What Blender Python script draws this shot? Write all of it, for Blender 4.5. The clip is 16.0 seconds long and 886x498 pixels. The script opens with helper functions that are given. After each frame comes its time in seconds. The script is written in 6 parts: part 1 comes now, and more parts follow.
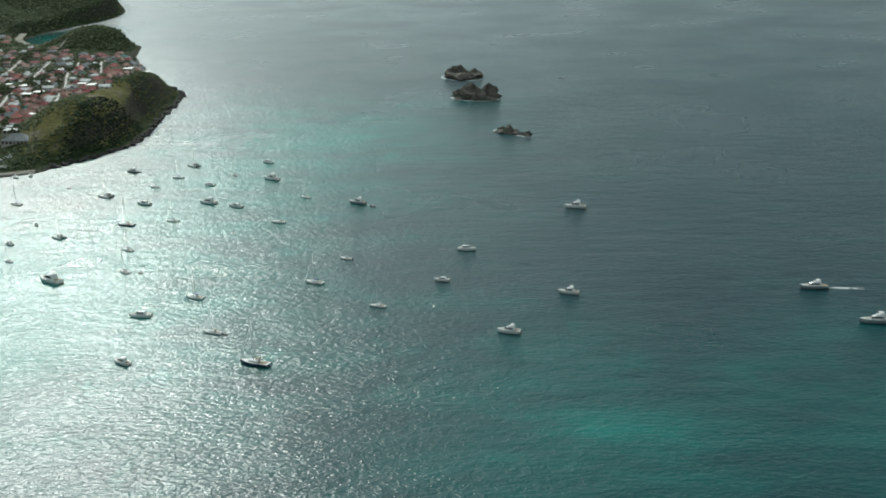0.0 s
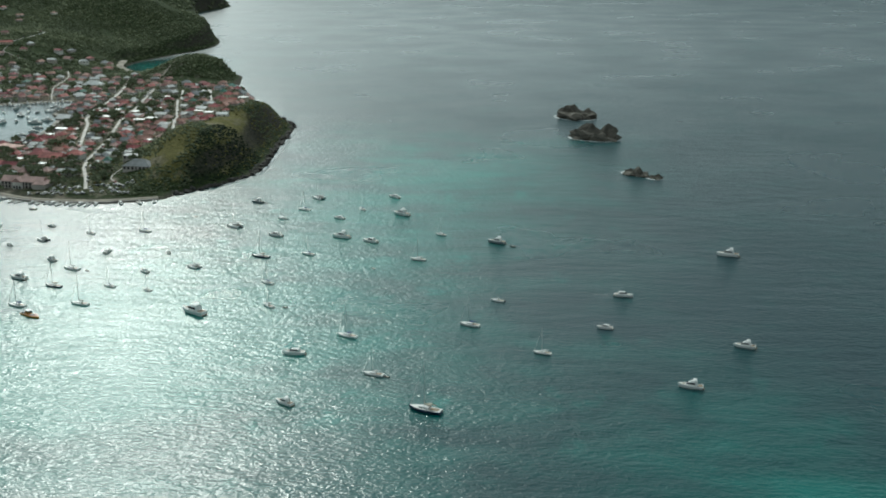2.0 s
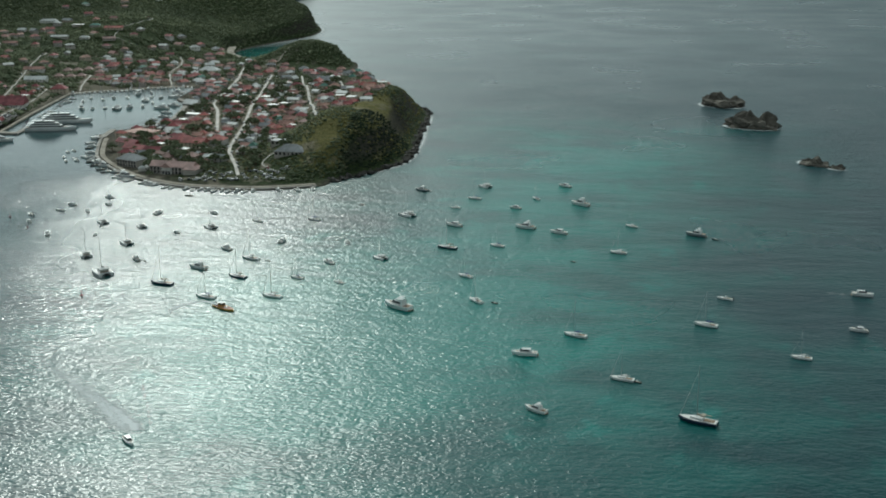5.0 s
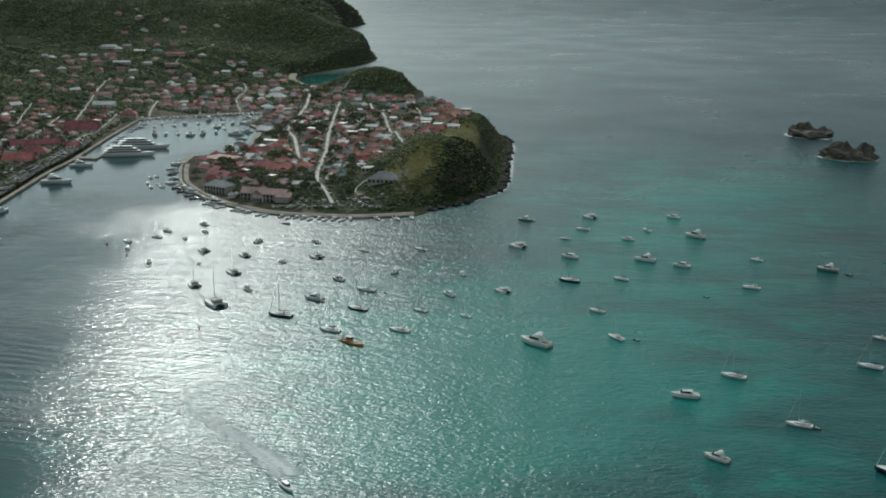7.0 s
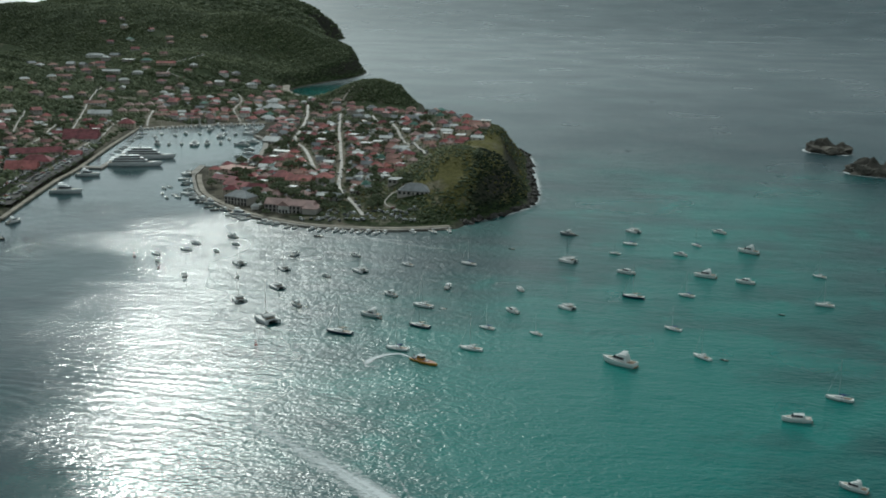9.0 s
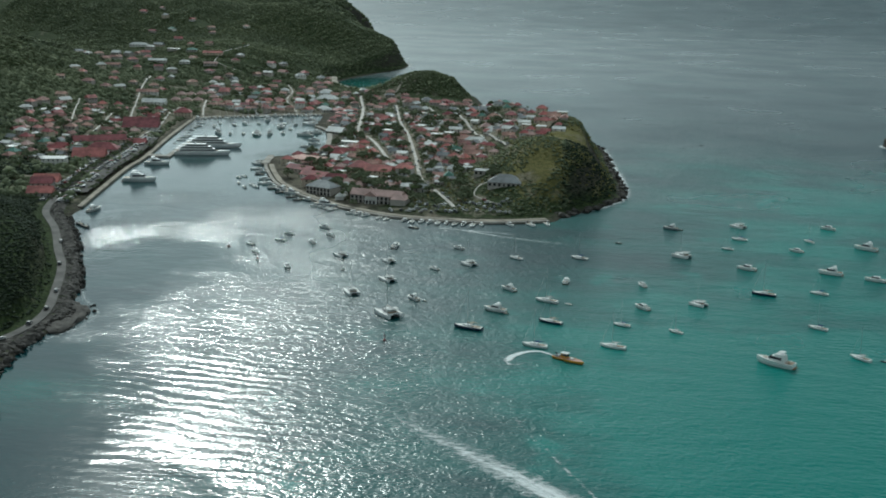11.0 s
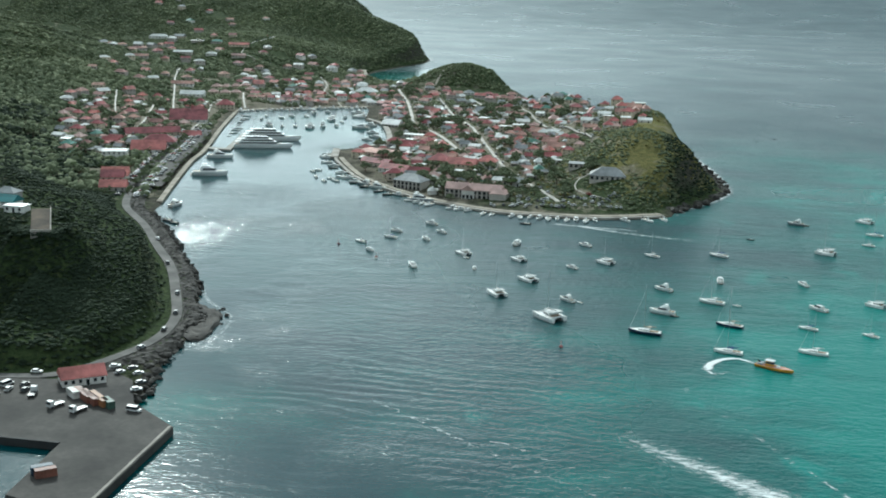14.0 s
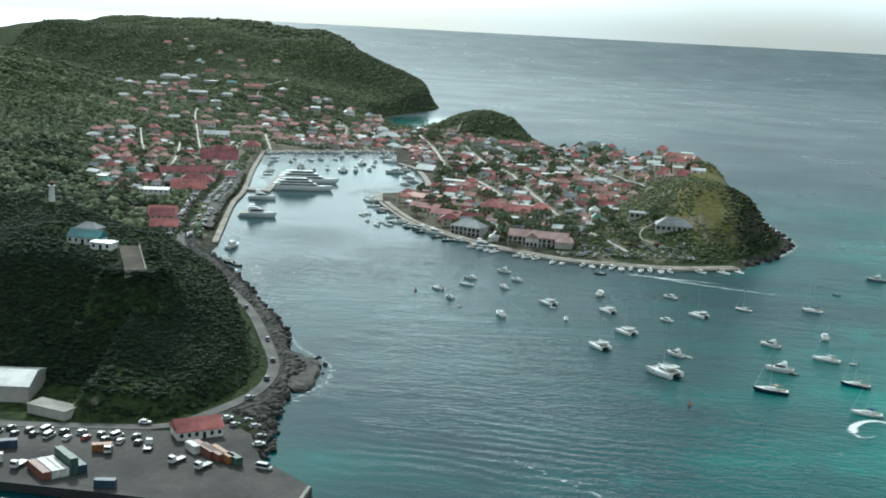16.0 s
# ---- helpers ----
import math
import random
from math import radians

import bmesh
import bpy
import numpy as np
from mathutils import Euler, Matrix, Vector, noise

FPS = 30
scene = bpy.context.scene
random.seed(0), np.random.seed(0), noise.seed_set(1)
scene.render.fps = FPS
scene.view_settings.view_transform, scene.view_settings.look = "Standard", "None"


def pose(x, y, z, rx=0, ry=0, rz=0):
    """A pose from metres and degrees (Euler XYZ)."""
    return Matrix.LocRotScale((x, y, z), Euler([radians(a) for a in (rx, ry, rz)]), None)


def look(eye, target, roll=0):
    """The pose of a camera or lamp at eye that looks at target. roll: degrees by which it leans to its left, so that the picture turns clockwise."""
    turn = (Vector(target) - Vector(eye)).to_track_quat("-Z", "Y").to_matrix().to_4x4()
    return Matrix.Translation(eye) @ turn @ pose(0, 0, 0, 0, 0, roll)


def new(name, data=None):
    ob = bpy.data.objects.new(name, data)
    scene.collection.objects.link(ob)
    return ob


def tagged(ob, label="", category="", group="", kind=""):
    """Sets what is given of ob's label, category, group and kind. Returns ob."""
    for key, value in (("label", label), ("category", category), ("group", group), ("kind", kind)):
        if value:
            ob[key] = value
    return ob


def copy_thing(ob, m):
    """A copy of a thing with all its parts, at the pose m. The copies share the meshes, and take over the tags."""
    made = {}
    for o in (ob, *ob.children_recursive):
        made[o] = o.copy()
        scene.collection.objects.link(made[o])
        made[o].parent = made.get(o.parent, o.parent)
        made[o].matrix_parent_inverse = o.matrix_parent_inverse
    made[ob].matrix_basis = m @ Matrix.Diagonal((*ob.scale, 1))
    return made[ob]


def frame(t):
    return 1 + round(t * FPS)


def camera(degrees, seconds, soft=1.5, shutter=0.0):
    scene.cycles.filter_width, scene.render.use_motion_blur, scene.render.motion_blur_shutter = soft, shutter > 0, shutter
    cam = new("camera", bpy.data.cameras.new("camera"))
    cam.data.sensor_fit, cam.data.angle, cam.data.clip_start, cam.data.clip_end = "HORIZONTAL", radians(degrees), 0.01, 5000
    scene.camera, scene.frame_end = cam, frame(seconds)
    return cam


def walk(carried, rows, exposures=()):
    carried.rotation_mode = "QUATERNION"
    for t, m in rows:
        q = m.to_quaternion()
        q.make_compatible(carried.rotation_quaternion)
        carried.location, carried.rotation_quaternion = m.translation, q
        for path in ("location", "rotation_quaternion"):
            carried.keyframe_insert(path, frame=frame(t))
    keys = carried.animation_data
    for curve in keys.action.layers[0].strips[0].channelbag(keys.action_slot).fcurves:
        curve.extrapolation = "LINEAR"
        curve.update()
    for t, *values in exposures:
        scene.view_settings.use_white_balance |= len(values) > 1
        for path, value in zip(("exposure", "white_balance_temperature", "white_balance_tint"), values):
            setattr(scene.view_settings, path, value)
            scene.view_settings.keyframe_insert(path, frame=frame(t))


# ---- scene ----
cam = camera(41.7, 16.0, soft=1.9)
PATH = [
    (0, (6.34, -1.53, 215.23), (4.14, 93.92, 185.43), -1.50),
    (0.5, (-9.17, 4.64, 213.63), (-13.72, 100.49, 185.53), -0.80),
    (1, (-24.09, 12.24, 211.37), (-29.59, 107.64, 182.02), -1.30),
    (1.5, (-38.65, 20.49, 210.27), (-44.65, 115.89, 180.87), -0.80),
    (2, (-53.78, 27.81, 208.06), (-60.68, 124.01, 181.56), -0.10),
    (2.5, (-69.12, 33.61, 206.16), (-75.22, 130.86, 183.91), 1.00),
    (3, (-84.15, 40.42, 203.27), (-90.65, 137.52, 180.32), 0.40),
    (3.5, (-99.06, 48.73, 199.82), (-105.56, 145.13, 174.12), 0.60),
    (4, (-113.92, 56.28, 197.61), (-120.62, 152.28, 170.41), 0.00),
    (4.5, (-129.54, 66.17, 194.05), (-137.79, 162.02, 166.80), -0.10),
    (4.7, (-135.60, 68.38, 193.38), (-146.35, 164.03, 166.18), -0.30),
    (7, (-205.34, 93.81, 185.68), (-219.24, 189.76, 161.18), -0.00),
    (7.5, (-220.11, 99.75, 183.54), (-234.11, 195.80, 159.44), 0.60),
    (8, (-234.56, 106.94, 180.45), (-246.56, 203.39, 156.90), 0.80),
    (8.5, (-249.52, 114.43, 177.57), (-260.12, 211.18, 154.62), 1.00),
    (8.7, (-255.86, 116.71, 176.40), (-266.26, 213.46, 153.35), 0.80),
    (10.8, (-322.44, 140.66, 164.10), (-333.04, 237.61, 142.05), 1.70),
    (11, (-328.78, 142.94, 162.93), (-339.78, 239.59, 139.78), 1.40),
    (11.5, (-343.82, 150.10, 159.81), (-355.42, 246.25, 135.01), 1.80),
    (12, (-359.20, 157.59, 156.91), (-370.75, 253.79, 132.31), 2.10),
    (12.5, (-375.15, 163.91, 154.32), (-386.70, 260.16, 129.92), 1.80),
    (13, (-389.87, 169.55, 152.60), (-401.62, 265.85, 128.40), 0.60),
    (13.5, (-404.91, 176.28, 150.09), (-416.41, 272.68, 125.99), 1.40),
    (14, (-419.51, 183.86, 147.67), (-428.21, 280.76, 124.52), 1.60),
    (14.5, (-435.36, 190.70, 145.01), (-442.96, 288.30, 124.51), 2.60),
    (15, (-450.91, 196.39, 142.63), (-457.96, 294.14, 122.88), 3.30),
    (15.5, (-465.58, 201.71, 140.52), (-472.33, 299.56, 121.17), 3.30),
    (16, (-480.13, 206.53, 138.11), (-486.63, 304.53, 119.21), 3.10),
]
walk(cam, [(t, look(eye, target, roll)) for t, eye, target, roll in PATH], [(0, -0.82, 5750, 0), (4.7, -1.06, 5750, 0), (7.5, -1.24, 5750, 2), (12.5, -0.66, 5500, -2), (14.5, -0.2, 5500, 0), (16, -0.24, 5500, 0)])

# ---- world, sun ----
SUN_AZ, SUN_EL = -22.0, 32.5      # degrees from +y towards +x, and above the horizon
_a, _e = radians(SUN_AZ), radians(SUN_EL)
TO_SUN = Vector((math.sin(_a) * math.cos(_e), math.cos(_a) * math.cos(_e), math.sin(_e)))
sun = new("sun", bpy.data.lights.new("sun", "SUN"))
sun.data.energy, sun.data.angle, sun.data.color = 4.0, radians(5.0), (1.0, 0.94, 0.82)
sun.matrix_world = look(TO_SUN * 3000, (0, 0, 0))

world = bpy.data.worlds.new("sky")
scene.world = world
world.use_nodes = True
wn, wl = world.node_tree.nodes, world.node_tree.links
sky = wn.new("ShaderNodeTexSky")
sky.sky_type, sky.sun_disc = "NISHITA", False
sky.sun_elevation, sky.sun_rotation = _e, _a
sky.air_density, sky.dust_density = 1.0, 1.0
wcoord = wn.new("ShaderNodeTexCoord")
wsep = wn.new("ShaderNodeSeparateXYZ")
wl.new(wcoord.outputs["Generated"], wsep.inputs[0])
wmap = wn.new("ShaderNodeMapping")
wmap.inputs["Scale"].default_value = (2.0, 2.0, 7.0)
wl.new(wcoord.outputs["Generated"], wmap.inputs[0])
wnoise = wn.new("ShaderNodeTexNoise")
wnoise.inputs["Scale"].default_value, wnoise.inputs["Detail"].default_value = 1.6, 6.0
wl.new(wmap.outputs[0], wnoise.inputs["Vector"])
wramp = wn.new("ShaderNodeValToRGB")
wramp.color_ramp.elements[0].position, wramp.color_ramp.elements[0].color = 0.34, (0.62, 0.62, 0.62, 1)
wramp.color_ramp.elements[1].position, wramp.color_ramp.elements[1].color = 0.60, (0.95, 0.95, 0.95, 1)
wl.new(wnoise.outputs["Fac"], wramp.inputs[0])
back = wn["Background"]
back.inputs["Strength"].default_value = 0.075
wl.new(sky.outputs[0], back.inputs["Color"])
cloud = wn.new("ShaderNodeBackground")
cloud.inputs["Color"].default_value = (0.89, 0.93, 0.87, 1)
# thin cloud glows brighter towards the sun
wdot = wn.new("ShaderNodeVectorMath")
wdot.operation, wdot.inputs[1].default_value = "DOT_PRODUCT", TO_SUN
wl.new(wcoord.outputs["Generated"], wdot.inputs[0])
wpow = wn.new("ShaderNodeMath")
wpow.operation, wpow.inputs[1].default_value = "POWER", 7.0
wmax = wn.new("ShaderNodeMath")
wmax.operation, wmax.inputs[1].default_value = "MAXIMUM", 0.0
wl.new(wdot.outputs["Value"], wmax.inputs[0])
wl.new(wmax.outputs[0], wpow.inputs[0])
wglow = wn.new("ShaderNodeMath")
wglow.operation, wglow.inputs[1].default_value, wglow.inputs[2].default_value = "MULTIPLY_ADD", 1.0, 1.0
wl.new(wpow.outputs[0], wglow.inputs[0])
# bright over the low veil of cloud, greyer overhead, and thinner on the sun's side
wrise = wn.new("ShaderNodeValToRGB")
wrise.color_ramp.interpolation = "EASE"
SKY_RISE = ((0.0, 0.44), (0.05, 0.84), (0.11, 0.86), (0.20, 0.48), (0.30, 0.33), (0.42, 0.29), (0.62, 0.46), (1.0, 0.62))
while len(wrise.color_ramp.elements) < len(SKY_RISE):
    wrise.color_ramp.elements.new(0.5)
for e, (p, v) in zip(wrise.color_ramp.elements, SKY_RISE):
    e.position, e.color = p, (v, v, v, 1)
wl.new(wsep.outputs[2], wrise.inputs[0])
wflat = wn.new("ShaderNodeVectorMath")
wflat.operation, wflat.inputs[1].default_value = "MULTIPLY", (1, 1, 0)
wl.new(wcoord.outputs["Generated"], wflat.inputs[0])
wunit = wn.new("ShaderNodeVectorMath")
wunit.operation = "NORMALIZE"
wl.new(wflat.outputs[0], wunit.inputs[0])
wside = wn.new("ShaderNodeVectorMath")
wside.operation, wside.inputs[1].default_value = "DOT_PRODUCT", (math.sin(_a), math.cos(_a), 0)
wl.new(wunit.outputs[0], wside.inputs[0])
wthin = wn.new("ShaderNodeMapRange")
wthin.interpolation_type = "SMOOTHSTEP"
wthin.inputs["From Min"].default_value, wthin.inputs["From Max"].default_value = 0.84, 0.975
wthin.inputs["To Min"].default_value, wthin.inputs["To Max"].default_value = 1.78, 2.5
wl.new(wside.outputs["Value"], wthin.inputs["Value"])
wcov = wn.new("ShaderNodeMath")
wcov.operation = "MULTIPLY"
wl.new(wglow.outputs[0], wcov.inputs[0])
wl.new(wrise.outputs[0], wcov.inputs[1])
wall = wn.new("ShaderNodeMath")
wall.operation = "MULTIPLY"
wl.new(wcov.outputs[0], wall.inputs[0])
wl.new(wthin.outputs[0], wall.inputs[1])
wl.new(wall.outputs[0], cloud.inputs["Strength"])
wmix = wn.new("ShaderNodeMixShader")
wl.new(wramp.outputs[0], wmix.inputs[0])
wl.new(back.outputs[0], wmix.inputs[1])
wl.new(cloud.outputs[0], wmix.inputs[2])
wl.new(wmix.outputs[0], wn["World Output"].inputs["Surface"])


# ---- materials ----
def nodes_of(name):
    m = bpy.data.materials.new(name)
    m.use_nodes = True
    return m, m.node_tree.nodes, m.node_tree.links


def noise_node(n, l, scale, detail=4.0, rough=0.55, coord="Object", stretch=(1, 1, 1)):
    c = n.new("ShaderNodeTexCoord")
    mp = n.new("ShaderNodeMapping")
    mp.inputs["Scale"].default_value = stretch
    l.new(c.outputs[coord], mp.inputs[0])
    t = n.new("ShaderNodeTexNoise")
    t.inputs["Scale"].default_value, t.inputs["Detail"].default_value, t.inputs["Roughness"].default_value = scale, detail, rough
    l.new(mp.outputs[0], t.inputs["Vector"])
    return t


def ramp_node(n, l, source, stops):
    r = n.new("ShaderNodeValToRGB")
    while len(r.color_ramp.elements) < len(stops):
        r.color_ramp.elements.new(0.5)
    for e, (p, c) in zip(r.color_ramp.elements, stops):
        e.position, e.color = p, (*c, 1) if len(c) == 3 else c
    l.new(source, r.inputs[0])
    return r


def mixc(n, l, fac, a, b, how="MIX"):
    m = n.new("ShaderNodeMix")
    m.data_type, m.blend_type = "RGBA", how
    for sock, v in ((m.inputs[0], fac), (m.inputs[6], a), (m.inputs[7], b)):
        if isinstance(v, bpy.types.NodeSocket):
            l.new(v, sock)
        elif isinstance(v, (int, float)):
            sock.default_value = v
        else:
            sock.default_value = (*v, 1)
    return m.outputs[2]


def math_node(n, l, op, a, b=0.0, clamp=False):
    m = n.new("ShaderNodeMath")
    m.operation, m.use_clamp = op, clamp
    for sock, v in ((m.inputs[0], a), (m.inputs[1], b)):
        if isinstance(v, bpy.types.NodeSocket):
            l.new(v, sock)
        else:
            sock.default_value = v
    return m.outputs[0]


def surface(name, colour, rough=0.6, metal=0.0, spread=0.12, scale=1.2, bump=0.15, random_tint=0.0, coat=0.0, spec=None):
    """A painted, plastered, tiled or metal surface with grain, stains and, if wanted, a tint by object."""
    m, n, l = nodes_of(name)
    p = n["Principled BSDF"]
    fine, broad = noise_node(n, l, scale * 6, 3), noise_node(n, l, scale * 0.35, 4)
    dark, light = [max(0, c * (1 - spread * 1.6)) for c in colour], [min(1, c * (1 + spread)) for c in colour]
    col = ramp_node(n, l, broad.outputs["Fac"], [(0.3, dark), (0.65, light)]).outputs[0]
    grain = ramp_node(n, l, fine.outputs["Fac"], [(0.3, (1 - spread,) * 3), (0.7, (1, 1, 1))]).outputs[0]
    col = mixc(n, l, 0.7, col, grain, "MULTIPLY")
    if random_tint:
        info = n.new("ShaderNodeObjectInfo")
        hsv = n.new("ShaderNodeHueSaturation")
        l.new(math_node(n, l, "ADD", math_node(n, l, "MULTIPLY", info.outputs["Random"], random_tint), 1 - random_tint * 0.6), hsv.inputs["Value"])
        l.new(math_node(n, l, "ADD", math_node(n, l, "MULTIPLY", info.outputs["Random"], 0.022), 0.486), hsv.inputs["Hue"])
        l.new(col, hsv.inputs["Color"])
        col = hsv.outputs[0]
    l.new(col, p.inputs["Base Color"])
    p.inputs["Roughness"].default_value, p.inputs["Metallic"].default_value = rough, metal
    p.inputs["Coat Weight"].default_value = coat
    if spec is not None:
        p.inputs["Specular IOR Level"].default_value = spec
    if bump:
        b = n.new("ShaderNodeBump")
        b.inputs["Strength"].default_value, b.inputs["Distance"].default_value = bump, 0.05
        l.new(fine.outputs["Fac"], b.inputs["Height"])
        l.new(b.outputs[0], p.inputs["Normal"])
    return m


def spot(n, l, x, y, rx, ry):
    """1 at a place of the plan, falling to 0 at the rim of an ellipse round it."""
    c = n.new("ShaderNodeTexCoord")
    mp = n.new("ShaderNodeMapping")
    mp.vector_type = "TEXTURE"
    mp.inputs["Location"].default_value, mp.inputs["Scale"].default_value = (x, y, 0), (rx, ry, 1000)
    l.new(c.outputs["Object"], mp.inputs[0])
    g = n.new("ShaderNodeTexGradient")
    g.gradient_type = "SPHERICAL"
    l.new(mp.outputs[0], g.inputs[0])
    return g.outputs["Fac"]


def water_material():
    m, n, l = nodes_of("sea_water")
    p = n["Principled BSDF"]
    broad = noise_node(n, l, 0.0065, 4, 0.6)
    patch = noise_node(n, l, 0.022, 5, 0.62, stretch=(0.6, 1.2, 1))
    # sand shoals show turquoise, grass beds and deep water dark
    shoal = math_node(n, l, "MULTIPLY", spot(n, l, -265, 560, 235, 270), 1.25)
    for x, y, rx, ry, w in ((-180, 760, 260, 300, 0.75), (-150, 1060, 260, 340, 1.0), (60, 430, 260, 210, 0.75), (-620, 1830, 160, 180, 1.0), (-640, 1250, 170, 330, 0.35), (-500, 770, 170, 220, 0.28), (-540, 550, 55, 75, 0.6)):
        shoal = math_node(n, l, "ADD", shoal, math_node(n, l, "MULTIPLY", spot(n, l, x, y, rx, ry), w))
    depth = math_node(n, l, "ADD", math_node(n, l, "MULTIPLY", shoal, 0.9), math_node(n, l, "MULTIPLY", math_node(n, l, "SUBTRACT", broad.outputs["Fac"], 0.5), 0.9))
    depth = math_node(n, l, "ADD", depth, math_node(n, l, "MULTIPLY", math_node(n, l, "SUBTRACT", patch.outputs["Fac"], 0.5), 1.3), True)
    # small bare patches of sand
    sand = ramp_node(n, l, noise_node(n, l, 0.032, 3, 0.55, stretch=(1.25, 0.8, 1)).outputs["Fac"], [(0.60, (0, 0, 0)), (0.72, (0.34,) * 3)]).outputs[0]
    depth = math_node(n, l, "ADD", depth, math_node(n, l, "MULTIPLY", sand, math_node(n, l, "MULTIPLY", spot(n, l, -190, 720, 480, 700), 1.8, True)), True)
    col = ramp_node(n, l, depth, [(0.0, (0.003, 0.037, 0.046)), (0.30, (0.002, 0.053, 0.057)), (0.62, (0.002, 0.093, 0.086)), (1.0, (0.005, 0.180, 0.154))]).outputs[0]
    l.new(col, p.inputs["Base Color"])
    p.inputs["IOR"].default_value = 1.33
    slick = ramp_node(n, l, noise_node(n, l, 0.007, 3, 0.5).outputs["Fac"], [(0.36, (0.27,) * 3), (0.64, (0.33,) * 3)]).outputs[0]
    swell = noise_node(n, l, 0.055, 1, 0.5, stretch=(0.7, 1.6, 1))
    chop = noise_node(n, l, 0.33, 2.2, 0.55, stretch=(0.7, 1.35, 1))
    gust = ramp_node(n, l, noise_node(n, l, 0.012, 3, 0.5, stretch=(0.8, 1.1, 1)).outputs["Fac"], [(0.35, (0.6,) * 3), (0.65, (1, 1, 1))]).outputs[0]
    fine = noise_node(n, l, 0.95, 1, 0.5, stretch=(0.8, 1.25, 1))
    h = math_node(n, l, "ADD", math_node(n, l, "MULTIPLY", fine.outputs["Fac"], 0.22), math_node(n, l, "MULTIPLY", swell.outputs["Fac"], 0.7))
    h = math_node(n, l, "ADD", h, math_node(n, l, "MULTIPLY", math_node(n, l, "MULTIPLY", chop.outputs["Fac"], 0.8), gust))
    # trains of short waves left by passing boats
    turn = n.new("ShaderNodeMapping")
    turn.inputs["Rotation"].default_value = (0, 0, radians(8))
    l.new(n.new("ShaderNodeTexCoord").outputs["Object"], turn.inputs[0])
    train = n.new("ShaderNodeTexWave")
    train.wave_type, train.bands_direction, train.wave_profile = "BANDS", "Y", "SIN"
    for key, value in (("Scale", 0.042), ("Distortion", 9.0), ("Detail", 2.5), ("Detail Scale", 0.6)):
        train.inputs[key].default_value = value
    l.new(turn.outputs[0], train.inputs["Vector"])
    where = math_node(n, l, "ADD", math_node(n, l, "MULTIPLY", spot(n, l, -425, 590, 120, 150), 1.5, True), math_node(n, l, "MULTIPLY", spot(n, l, -470, 540, 90, 90), 0.8))
    where = math_node(n, l, "MULTIPLY", where, ramp_node(n, l, noise_node(n, l, 0.02, 2).outputs["Fac"], [(0.42, (0.15,) * 3), (0.6, (1, 1, 1))]).outputs[0], True)
    # water in the lee of the fort hill, in the harbour and in the cove lies calm
    shelter = math_node(n, l, "MULTIPLY", spot(n, l, -660, 1160, 190, 400), 2.0)
    for x, y, rx, ry in ((-632, 800, 170, 330), (-650, 1830, 160, 220), (-560, 500, 200, 320), (-480, 400, 120, 120)):
        shelter = math_node(n, l, "ADD", shelter, math_node(n, l, "MULTIPLY", spot(n, l, x, y, rx, ry), 1.6))
    shelter = math_node(n, l, "MULTIPLY", shelter, ramp_node(n, l, broad.outputs["Fac"], [(0.34, (0.5,) * 3), (0.56, (1, 1, 1))]).outputs[0], True)
    l.new(math_node(n, l, "MULTIPLY", slick, math_node(n, l, "SUBTRACT", 1.0, math_node(n, l, "MULTIPLY", shelter, 0.62))), p.inputs["Roughness"])
    # light airs ruffle two patches of the harbour
    for x, y, rx, ry, w in ((-615, 815, 42, 95, 0.72), (-618, 935, 60, 55, 0.38)):
        shelter = math_node(n, l, "SUBTRACT", shelter, math_node(n, l, "MULTIPLY", spot(n, l, x, y, rx, ry), w), True)
    h = math_node(n, l, "MULTIPLY", h, math_node(n, l, "SUBTRACT", 1.0, math_node(n, l, "MULTIPLY", shelter, 0.88)))
    h = math_node(n, l, "ADD", h, math_node(n, l, "MULTIPLY", math_node(n, l, "MULTIPLY", train.outputs["Fac"], where), 0.13))
    # the waves run longer and lower on the open sea beyond the bay
    bay = math_node(n, l, "MULTIPLY", spot(n, l, -240, 500, 1500, 1500), 1.7, True)
    h = math_node(n, l, "MULTIPLY", h, math_node(n, l, "ADD", 0.22, math_node(n, l, "MULTIPLY", bay, 0.78)))
    b = n.new("ShaderNodeBump")
    b.inputs["Strength"].default_value, b.inputs["Distance"].default_value = 0.68, 1.6
    l.new(h, b.inputs["Height"])
    l.new(b.outputs[0], p.inputs["Normal"])
    return m


